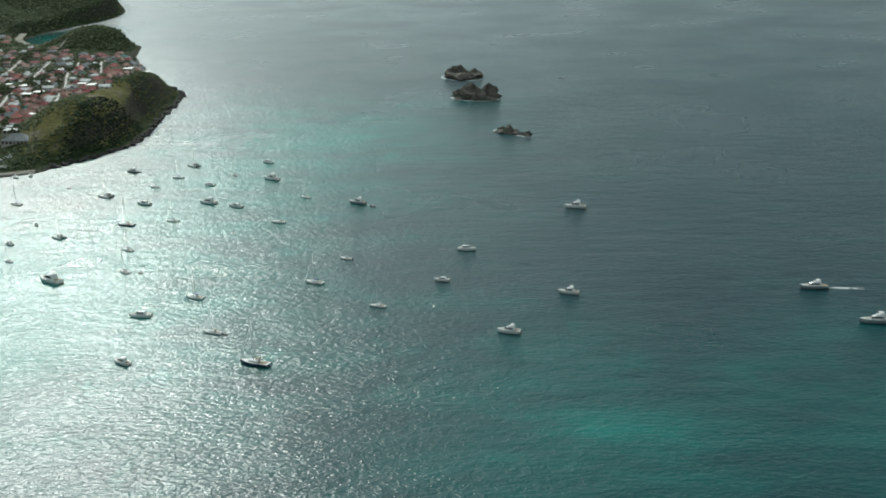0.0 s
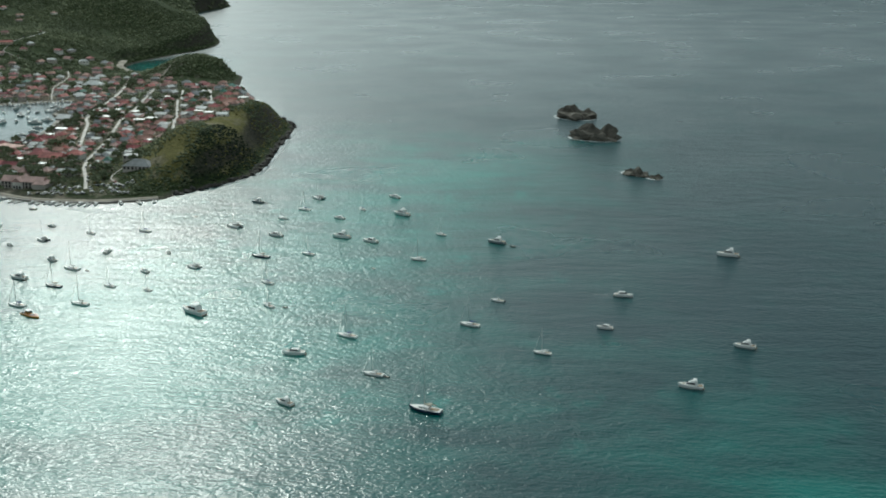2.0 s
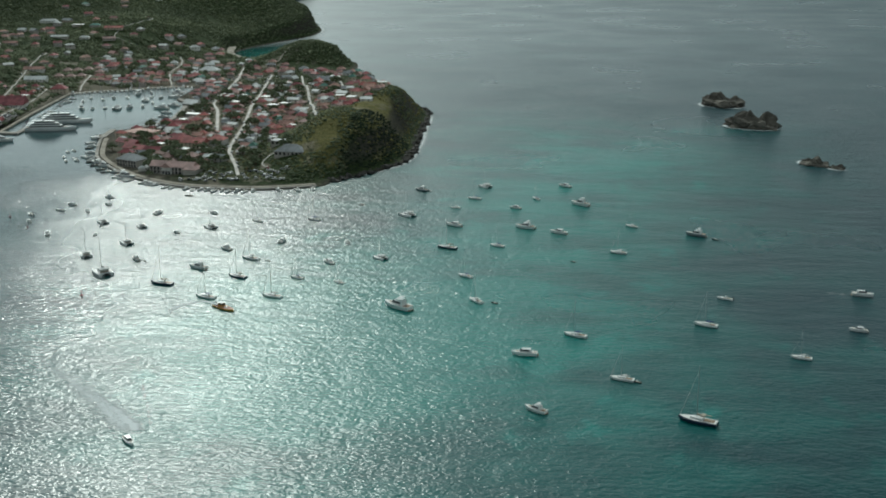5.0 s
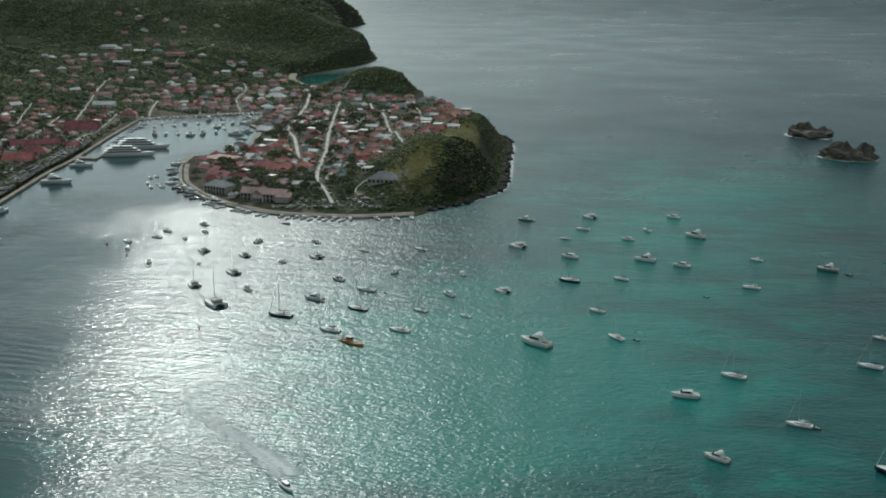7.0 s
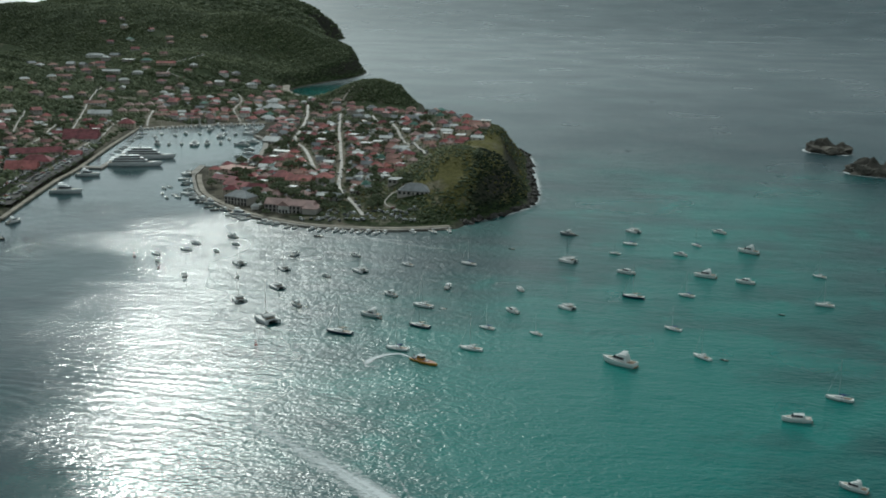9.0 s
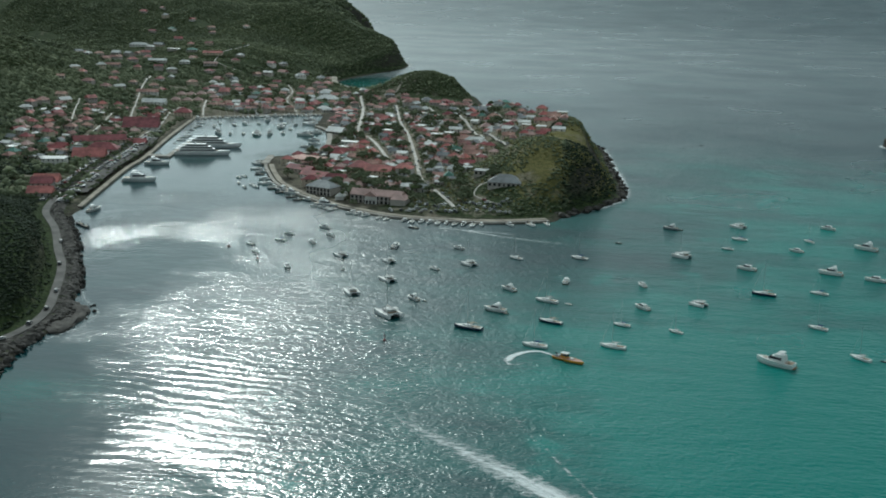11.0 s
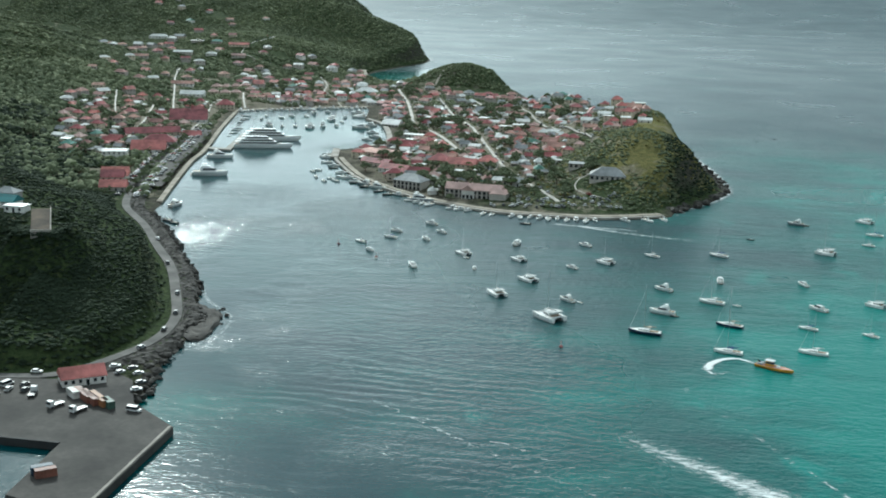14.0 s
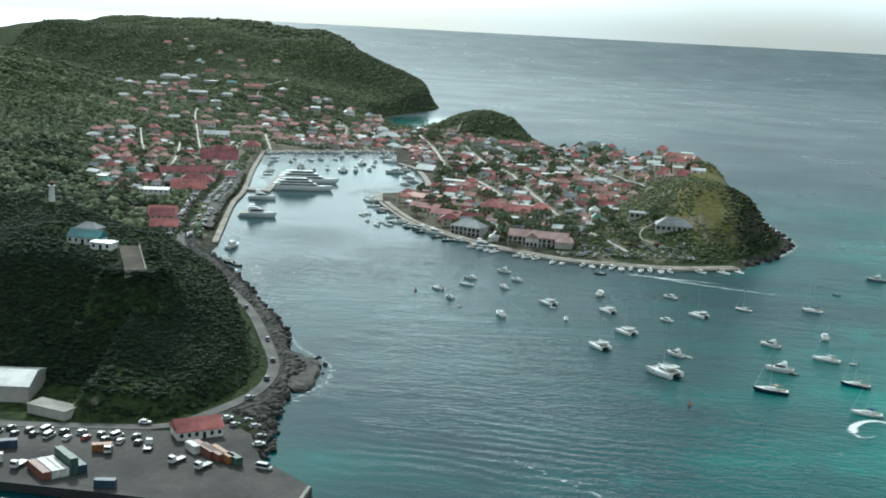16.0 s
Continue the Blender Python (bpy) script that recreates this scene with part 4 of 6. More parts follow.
slab("breakwater", [(-600, 1140), (-594, 1140), (-588, 1096), (-594, 1094)], -2, 1.7, CONCRETE, "low concrete breakwater at the quay corner", "quay")
ribbon("coast_road", COAST_ROAD, 4.6, ASPHALT, lift=0.12, zmin=2.75, label="grey coast road cut round the fort hill", category="road")
STREETS = [
    ([(-412, 935), (-424, 968), (-447, 1027), (-459, 1087), (-471, 1154), (-491, 1250), (-524, 1410), (-553, 1562)], 5.6),
    ([(-387, 1099), (-401, 1150), (-433, 1266), (-470, 1400), (-510, 1550)], 5.0),
    ([(-392, 1260), (-412, 1330), (-440, 1430), (-478, 1560)], 5.0),
    ([(-490, 1128), (-528, 1250), (-552, 1313), (-566, 1400), (-583, 1503), (-612, 1640)], 6.0),
    ([(-768, 1114), (-777, 1158), (-794, 1234), (-819, 1328)], 7.0),
    ([(-650, 1452), (-690, 1560), (-704, 1645), (-722, 1692)], 6.0),
    ([(-790, 1715), (-839, 1740), (-838, 1810), (-826, 1868), (-850, 1900)], 4.5),
    ([(-690, 905), (-712, 1000), (-724, 1090), (-733, 1150), (-752, 1280), (-775, 1420), (-700, 1470), (-600, 1500), (-520, 1560)], 7.0),
    ([(-382, 940), (-400, 962), (-398, 985), (-384, 990)], 4.0),
    ([(-765, 1227), (-800, 1330), (-834, 1438), (-862, 1527), (-884, 1613)], 6.5),
    ([(-826, 1240), (-845, 1290), (-868, 1355)], 5.5),
    ([(-744, 1397), (-757, 1440), (-772, 1495)], 8.0),
]
for i, (line, w) in enumerate(STREETS):
    ribbon("street", line, w * (0.52 if i < 4 else 0.22), ROAD, lift=0.28, label="pale concrete street between the houses" if i != 8 else "narrow pale lane climbing the slope", category="street")
ribbon("beach", [(-634, 1745), (-673, 1790), (-688, 1850)], 12, SAND, lift=0.2, offset=5, zmin=0.4, label="strip of pale shell sand in the cove", category="beach")
ribbon("hill_path", [(-566, 1640), (-560, 1680), (-548, 1712)], 2.5, SAND, lift=0.25, label="narrow pale footpath up a hill", category="path")


def rocky_bank():
    """The rough rock slope between the coast road and the sea."""
    r = np.random.RandomState(14)
    line = spline([Vector((*p, 0)) for p in COAST_ROAD[3:]], 1.1)
    offs = np.array((2.5, 3.3, 4.4, 5.5, 6.6, 7.7, 8.9, 10.2, 11.6))
    xy = []
    for i, p in enumerate(line):
        d = (line[min(i + 1, len(line) - 1)] - line[max(i - 1, 0)]).normalized()
        xy += [(p.x + d.y * o, p.y - d.x * o) for o in offs]
    xy = np.array(xy) + r.uniform(-0.4, 0.4, (len(xy), 2))
    z = np.maximum(land_height(xy[:, 0], xy[:, 1]), -1.2) + r.uniform(-0.25, 0.75, len(xy))
    z[0::9] = 2.5
    n = len(offs)
    faces = [(i * n + j, i * n + j + 1, i * n + n + j + 1, i * n + n + j) for i in range(len(line) - 1) for j in range(n - 1)]
    ob = link_mesh("rocky_bank", np.column_stack([xy, z]).tolist(), faces, ROCK)
    return tagged(ob, "rough dark rock bank below the coast road", "bank", kind="structure")


rocky_bank()


def dist_to_lines(x, y, lines):
    best = 1e9
    for line in lines:
        for (ax, ay), (bx, by) in zip(line, line[1:]):
            ex, ey = bx - ax, by - ay
            t = max(0, min(1, ((x - ax) * ex + (y - ay) * ey) / (ex * ex + ey * ey + 1e-9)))
            best = min(best, math.hypot(x - ax - t * ex, y - ay - t * ey))
    return best


ALL_ROADS = [s for s, w in STREETS] + [COAST_ROAD]


# ---- rocks, islets, surf ----
ICO_T = (1 + 5 ** 0.5) / 2
ICO_V = np.array([(-1, ICO_T, 0), (1, ICO_T, 0), (-1, -ICO_T, 0), (1, -ICO_T, 0), (0, -1, ICO_T), (0, 1, ICO_T), (0, -1, -ICO_T), (0, 1, -ICO_T), (ICO_T, 0, -1), (ICO_T, 0, 1), (-ICO_T, 0, -1), (-ICO_T, 0, 1)]) / (1 + ICO_T ** 2) ** 0.5
ICO_F = np.array([(0, 11, 5), (0, 5, 1), (0, 1, 7), (0, 7, 10), (0, 10, 11), (1, 5, 9), (5, 11, 4), (11, 10, 2), (10, 7, 6), (7, 1, 8), (3, 9, 4), (3, 4, 2), (3, 2, 6), (3, 6, 8), (3, 8, 9), (4, 9, 5), (2, 4, 11), (6, 2, 10), (8, 6, 7), (9, 8, 1)])


def clump_mesh(name, centres, radii, squash, mat, seed, jitter=0.35):
    """Many uneven clumps in one mesh."""
    r = np.random.RandomState(seed)
    n = len(centres)
    k = 1 + r.uniform(-jitter, jitter, (n, 12, 1))
    v = ICO_V[None] * k * np.asarray(radii)[:, None, None]
    a = r.uniform(0, 6.28, n)
    c, s = np.cos(a)[:, None], np.sin(a)[:, None]
    v = np.stack([v[..., 0] * c - v[..., 1] * s, v[..., 0] * s + v[..., 1] * c, v[..., 2] * squash], 2) + np.asarray(centres)[:, None, :]
    f = (ICO_F[None] + (np.arange(n) * 12)[:, None, None]).reshape(-1, 3)
    return link_mesh(name, v.reshape(-1, 3).tolist(), f.tolist(), mat)


def islet(x, y, rx, ry, h, seed, turn):
    bm = bmesh.new()
    bmesh.ops.create_icosphere(bm, subdivisions=4, radius=1.0)
    off = Vector((seed * 7.3, seed * 3.1, 0))
    for v in bm.verts:
        p = v.co.copy()
        k = 1 + 0.35 * noise.noise(p * 1.6 + off) + 0.22 * noise.noise(p * 4 + off) + 0.10 * noise.noise(p * 9 + off)
        crag = 0.65 + 0.95 * noise.noise(Vector((p.x * 2.2, p.y * 2.2, seed)))
        v.co = Vector((p.x * rx * k, p.y * ry * k, max(-2.0, p.z * h * k * crag)))
    ob = part("rock_islet", bm, ISLET)
    ob.matrix_basis = pose(x, y, 0, 0, 0, turn)
    return tagged(ob, "dark craggy rock islet rising from open sea", "rock", "rock islets")


islet(3, 1360, 24, 18, 15, 1, -35)
islet(17, 1222, 25, 17, 16, 2, -25)
islet(43, 1041, 14, 8, 6, 3, -50)
islet(59, 1026, 7, 5, 3.5, 4, -45)


def foam(name, points, w0, w1, label, s0=1.0, s1=1.0, step=4.0, z=0.06):
    line = spline([Vector((*p, 0)) for p in points], step)
    verts, faces, uv = [], [], []
    for i, p in enumerate(line):
        d = (line[min(i + 1, len(line) - 1)] - line[max(i - 1, 0)]).normalized()
        k = i / (len(line) - 1)
        nrm = Vector((-d.y, d.x, 0)) * (w0 + (w1 - w0) * k) / 2
        for s in (-1, 0, 1):
            q = p + nrm * s
            verts.append((q.x, q.y, z))
            uv.append((0.5 + s / 2, (s0 + (s1 - s0) * k) * min(1, 6 * k + 0.2, 6 * (1 - k) + 0.2)))
    for i in range(len(line) - 1):
        a = 3 * i
        faces += [(a, a + 1, a + 4, a + 3), (a + 1, a + 2, a + 5, a + 4)]
    ob = link_mesh(name, verts, faces, FOAM)
    layer = ob.data.uv_layers.new(name="UVMap")
    for lp in ob.data.loops:
        layer.data[lp.index].uv = uv[lp.vertex_index]
    return tagged(ob, label, "sea foam", kind="stuff")


foam("wake", [(-392, 549), (-368, 526), (-345, 504), (-328, 487), (-316, 473)], 12, 18, "broad white wake of foam on the sea", 0.25, 1.25)
foam("wake", [(-352, 514), (-340, 502), (-328, 489), (-316, 476)], 5, 8, "churned white water close behind a boat", 0.4, 1.5, 3.0, 0.1)
foam("wake", [(-345, 500), (-300, 440), (-260, 392)], 3, 3, "fading line of foam on the sea", 0.35, 0.1)
foam("wake", [(-412, 882), (-400, 878), (-371, 864), (-335, 853), (-305, 851)], 3.0, 2.0, "long thin white wake line", 1.3, 0.15)
foam("wake", [(-417, 882), (-406, 880), (-385, 876), (-362, 872)], 3, 4.5, "white wake behind a moving dinghy", 1.5, 0.15)
foam("wake", [(-334, 632), (-340, 637), (-346, 635.5), (-352, 629), (-354.5, 620)], 1.4, 5.5, "curved white jet of spray water", 2.2, 1.5, 2.0, 0.12)
foam("wake", [(-354.5, 622), (-353, 617), (-349, 618), (-345, 621)], 3, 1.5, "thin white fringe where spray falls on the sea", 0.9, 0.2, 2.0, 0.1)
foam("wake", [(-2, 686), (-7, 687), (-13, 688)], 2, 3, "short white wake behind a boat", 0.8, 0.2)
foam("wake", [(203, 603), (211, 602), (221, 600)], 3, 5, "white wake behind a speeding boat", 1.4, 0.6)
foam("wake", [(219, 549), (227, 548), (238, 546)], 3, 5, "white wake behind a speeding boat", 1.4, 0.6)
# foam strip painted in for light reflected off an old wake's ridge
foam("wake", [(-481, 571), (-455, 547), (-431, 525), (-400, 500)], 3, 2, "pale streak for the glint on an old wake crest", 0.3, 0.12)
foam("surf", [(-338, 924), (-331, 940), (-318, 960), (-301, 988), (-289, 1028), (-290, 1094), (-296, 1169), (-303, 1275)], 6, 11, "white surf along the foot of the cliff", 0.6, 0.95, z=0.1)
foam("surf", [(-560, 600), (-557, 616), (-551, 636), (-554, 658), (-568, 676), (-577, 694), (-590, 724)], 4, 4, "thin line of surf among shore rocks", 0.35, 0.35, z=0.1)
foam("surf", [(-640, 2100), (-628, 2120), (-636, 2240), (-698, 2420), (-798, 2700), (-885, 2985)], 16, 16, "white surf along a far headland", 0.6, 0.6, 12)
for cx, cy, rx, ry, tn in ((3, 1360, 26, 19, -35), (17, 1222, 27, 18, -25), (43, 1043, 14, 8, -50), (59, 1026, 8, 6, -45)):
    c, s = math.cos(radians(tn)), math.sin(radians(tn))
    foam("surf", [(cx + rx * math.cos(a) * c - ry * math.sin(a) * s, cy + rx * math.cos(a) * s + ry * math.sin(a) * c) for a in [k * math.pi / 6 for k in range(3, 14)]], 6, 6, "white surf round a rock islet", 1.0, 1.0)

wr = random.Random(8)
for k in range(15):
    # crests beside the wake, their reflected light painted as foam dashes
    f = k / 14
    x, y = -369 + 54 * f + wr.uniform(-1, 1), 606 - 122 * f
    u = 2.0 + 2.6 * f + wr.uniform(-0.4, 0.4)
    foam("wake", [(x - 0.4 * u, y + u), (x, y), (x + 0.4 * u, y - u)], 1.8, 2.8, "short pale dash for the glint on a crest beside the wake", 0.1 + 0.4 * f, 0.15 + 0.45 * f, 2.0)
    # fainter foam dashes for the reflected light along the old wake
    x, y = -478 + 110 * f, 569 - 77 * f + wr.uniform(-0.8, 0.8)
    if 3 <= k <= 11:
        foam("wake", [(x - 4, y + 0.9), (x, y), (x + 4, y - 0.9)], 1.7, 1.7, "faint pale dash for the glint on an old wake's crest", 0.16, 0.22, 2.0)


def rock_shelf():
    """A low flat tongue of rock running out from the bank."""
    bm = bmesh.new()
    bmesh.ops.create_icosphere(bm, subdivisions=4, radius=1.0)
    for v in bm.verts:
        p = v.co.copy()
        k = 1 + 0.22 * noise.noise(Vector((p.x * 1.5, p.y * 1.5, 3.0))) + 0.14 * noise.noise(Vector((p.x * 5, p.y * 5, 8.0)))
        step = 1.0 + 0.55 * noise.noise(Vector((p.x * 3.0, p.y * 3.0, 1.0))) + 0.4 * noise.noise(Vector((p.x * 9, p.y * 9, 5.0)))
        v.co = Vector((p.x * 12 * k, p.y * 24 * k, max(-1.5, min(p.z * 3.2, 1.5) * step)))
    ob = part("rock_shelf", bm, ROCK)
    ob.matrix_basis = pose(-567, 646, 0, 0, 0, 12)
    return tagged(ob, "low dark rock shelf jutting into the sea", "rock")


rock_shelf()
rk = random.Random(5)
BOULDERS = []
for k in range(5):
    bm = bmesh.new()
    bmesh.ops.create_icosphere(bm, subdivisions=1, radius=1.0)
    for v in bm.verts:
        v.co = Vector((v.co.x * rk.uniform(0.7, 1.3), v.co.y * rk.uniform(0.6, 1.1), v.co.z * rk.uniform(0.45, 0.8)))
    me = bpy.data.meshes.new("boulder")
    bm.to_mesh(me)
    bm.free()
    me.materials.append(ROCK)
    BOULDERS.append(me)
revetment = empty("rock_revetment", "bank of dark boulders between road and sea", "rocks")
shore_line = spline([Vector((*p, 0)) for p in SHORE_EAST], 2.2)
for p in shore_line:
    for k in range(2):
        if len(revetment.children) >= 290:
            break
        b = new("boulder", rk.choice(BOULDERS))
        b.parent = revetment
        r = rk.uniform(0.7, 2.3)
        x, y = p.x + rk.uniform(-5, 3), p.y + rk.uniform(-2, 2)
        b.matrix_basis = pose(x, y, rk.uniform(-0.2, 1.3), rk.uniform(-20, 20), rk.uniform(-20, 20), rk.uniform(0, 360)) @ Matrix.Diagonal((r, r, r, 1))
pts = [(x, y, rk.uniform(-0.5, 0.8)) for x, y in [(-568 + rk.gauss(0, 5), 652 + rk.gauss(0, 8)) for k in range(70)] + [(-561 + rk.gauss(0, 2.5), 655 + rk.gauss(0, 3)) for k in range(20)]]
for q in spline([Vector((*p, 0)) for p in CLIFF_WEST[:8]], 3.0):
    for k in range(2):
        pts.append((q.x + rk.uniform(-8, 1.5), q.y + rk.uniform(-3, 3), rk.uniform(-0.6, 1.5)))
for q in spline([Vector((*p, 0)) for p in SHORE_EAST], 1.2):
    for k in range(2):
        pts.append((q.x + rk.uniform(-7, 2.5), q.y + rk.uniform(-2, 2), rk.uniform(0.0, 1.9)))
tagged(clump_mesh("shore_rocks", pts, [rk.uniform(0.5, 1.6) if p[0] < -500 else rk.uniform(0.8, 3.4) for p in pts], 0.7, ROCK, 3), "broken dark rocks along the shore", "rocks", kind="stuff")


# ---- houses ----
def roof_mesh(w, d, h, over, kind):
    """A hipped, gabled or flat roof with thick eaves, base at z = 0."""
    bm = bmesh.new()
    x, y, t = w / 2 + over, d / 2 + over, 0.22
    lo = [bm.verts.new(p) for p in ((-x, -y, -t), (x, -y, -t), (x, y, -t), (-x, y, -t))]
    hi = [bm.verts.new(p) for p in ((-x, -y, 0), (x, -y, 0), (x, y, 0), (-x, y, 0))]
    bm.faces.new(lo[::-1])
    for i in range(4):
        bm.faces.new((lo[i], lo[(i + 1) % 4], hi[(i + 1) % 4], hi[i]))
    if kind == "flat":
        top = [bm.verts.new((v.co.x * 0.985, v.co.y * 0.985, 0.12)) for v in hi]
        for i in range(4):
            bm.faces.new((hi[i], hi[(i + 1) % 4], top[(i + 1) % 4], top[i]))
        bm.faces.new(top)
        return bm
    r = x - (y if kind == "hip" else 0)
    a, b = bm.verts.new((-r, 0, h)), bm.verts.new((r, 0, h))
    bm.faces.new((hi[0], hi[1], b, a))
    bm.faces.new((hi[2], hi[3], a, b))
    bm.faces.new((hi[1], hi[2], b))
    bm.faces.new((hi[3], hi[0], a))
    return bm


def opening(w, h):
    """A window or door: a pane in a frame that stands a little proud of the wall, facing -y."""
    bm = bmesh.new()
    box(bm, -w / 2, -0.06, 0, w / 2, 0.06, h)
    return bm


def house(name, w, d, storeys, roof, roof_mat, wall_mat, label, rise=0.42, veranda=False, category="house", cols=None, group="houses of the town", pane=(1.1, 1.3), sides=(-1, 1)):
    ob = empty(name, label, category, group)
    h = 2.75 * storeys
    bm = bmesh.new()
    box(bm, -w / 2, -d / 2, -3.0, w / 2, d / 2, h)
    part("wall", bm, wall_mat, ob)
    rf = part("roof", roof_mesh(w, d, d * rise if roof != "flat" else 0, 0.45, roof), roof_mat, ob)
    rf.location = (0, 0, h + 0.2)
    cols = max(2, int(w / 3.8)) if cols is None else cols
    win = None
    for s in range(storeys):
        for side in sides:
            for c in range(cols):
                x = w * ((c + 0.5) / cols - 0.5)
                if s == 0 and side == -1 and c == cols // 2:
                    o = part("door", opening(1.1, 2.1), GLASS, ob)
                    o.location = (x, -d / 2, 0.05)
                    continue
                if win is None:
                    o = win = part("window", opening(*pane), GLASS, ob)
                else:
                    o = new("window", win.data)
                    o.parent = ob
                o.location = (x, side * d / 2, s * 2.75 + 2.25 - pane[1])
    if veranda:
        rf = part("veranda_roof", roof_mesh(w * 0.8, 2.4, 0.0, 0.1, "flat"), roof_mat, ob)
        rf.location = (0, -d / 2 - 1.3, 2.55)
        for s in (-1, 1):
            bm = bmesh.new()
            tube(bm, (s * w * 0.36, -d / 2 - 2.3, -3), (s * w * 0.36, -d / 2 - 2.3, 2.4), 0.1)
            part("veranda_post", bm, WALLS[0], ob)
    return ob


TYPES = [
    ("red", house("house", 9, 7, 1, "hip", ROOF_RED, WALLS[0], "white walled house with a red hipped roof", sides=(-1,))),
    ("red", house("house", 10, 7, 2, "hip", ROOF_RED, WALLS[1], "two storey cream house with a red hipped roof", sides=(-1,))),
    ("red", house("house", 12, 6.5, 1, "gable", ROOF_RED, WALLS[0], "long white house with a red gabled roof", veranda=True, sides=(-1,))),
    ("brown", house("house", 10, 7, 1, "hip", ROOF_BROWN, WALLS[2], "stone grey house with a faded brown roof", sides=(-1,))),
    ("brown", house("house", 12, 7.5, 1, "gable", ROOF_BROWN, WALLS[3], "low pinkish house with a brown gabled roof", sides=(-1,))),
    ("white", house("house", 8, 7, 1, "hip", ROOF_WHITE, WALLS[0], "small white house with a pale hipped roof", sides=(-1,))),
    ("brown", house("house", 9, 9, 1, "hip", ROOF_PINK, WALLS[1], "square cream house with faded pink roof", 0.36, sides=(-1,))),
    ("grey", house("house", 9, 7, 1, "gable", ROOF_GREY, WALLS[0], "small white house with a grey tin roof", sides=(-1,))),
    ("white", house("house", 11, 7, 1, "gable", ROOF_WHITE, WALLS[0], "white house with a bright white roof", 0.3, sides=(-1,))),
    ("white", house("house", 9, 8, 2, "flat", ROOF_WHITE, WALLS[1], "cream two storey house with flat white roof", sides=(-1,))),
    ("green", house("house", 9, 7, 1, "hip", ROOF_GREEN, WALLS[1], "cream house with a dull green roof", sides=(-1,))),
]
USED_TYPE = set()
TAKEN = []


def settle(w, d, x, y, turn):
    c, s = math.cos(radians(turn)), math.sin(radians(turn))
    q = [(x + u * w / 2 * c - v * d / 2 * s, y + u * w / 2 * s + v * d / 2 * c) for u in (-1, 0, 1) for v in (-1, 0, 1)]
    z = np.array([ground(*p) for p in q])
    return float(z.min() * 0.35 + z.mean() * 0.65)


def put(ob, x, y, turn, z=None, size=1.0, sx=1.0):
    z = settle(10, 8, x, y, turn) if z is None else z
    ob.matrix_basis = pose(x, y, z, 0, 0, turn) @ Matrix.Diagonal((size * sx, size, size, 1))
    return ob


# the larger buildings
BIG = [
    ("hotel", (38, 11, 2, "gable", ROOF_PINK, WALLS[2], "long two storey building with pale pink roof"), -468, 948, -10, 12),
    ("grey_hall", (22, 13, 2, "hip", ROOF_GREY, WALLS[2], "two storey quay building with grey hipped roof"), -514, 976, -24, 7),
    ("town_house", (17, 14, 2, "hip", ROOF_RED, WALLS[1], "big square house with red hipped roof"), -503, 1064, -10, 5),
    ("town_house", (22, 12, 2, "gable", ROOF_RED, WALLS[1], "cream house with broad terracotta roof"), -484, 1046, -8, 6),
    ("town_house", (15, 11, 2, "hip", ROOF_RED, WALLS[0], "white house with red hipped roof"), -466, 1056, -8, 4),
    ("market_hall", (28, 22, 1, "flat", ROOF_BROWN, WALLS[3], "low hall with flat rust brown roof"), -560, 1118, -25, 7),
    ("quay_shed", (26, 9, 1, "gable", ROOF_RED, WALLS[3], "long quay shed with red gabled roof"), -551, 1062, -30, 6),
    ("quay_shed", (24, 10, 1, "gable", ROOF_RED, WALLS[0], "quay shed with bright red gabled roof"), -533, 1034, -25, 6),
    ("boat_shed", (26, 9, 1, "flat", ROOF_WHITE, WALLS[0], "long boat shed with flat white roof"), -541, 1222, -12, 7),
    ("boat_shed", (18, 13, 1, "gable", ROOF_WHITE, WALLS[2], "boatyard shed with pale gabled roof"), -572, 1300, -20, 5),
]
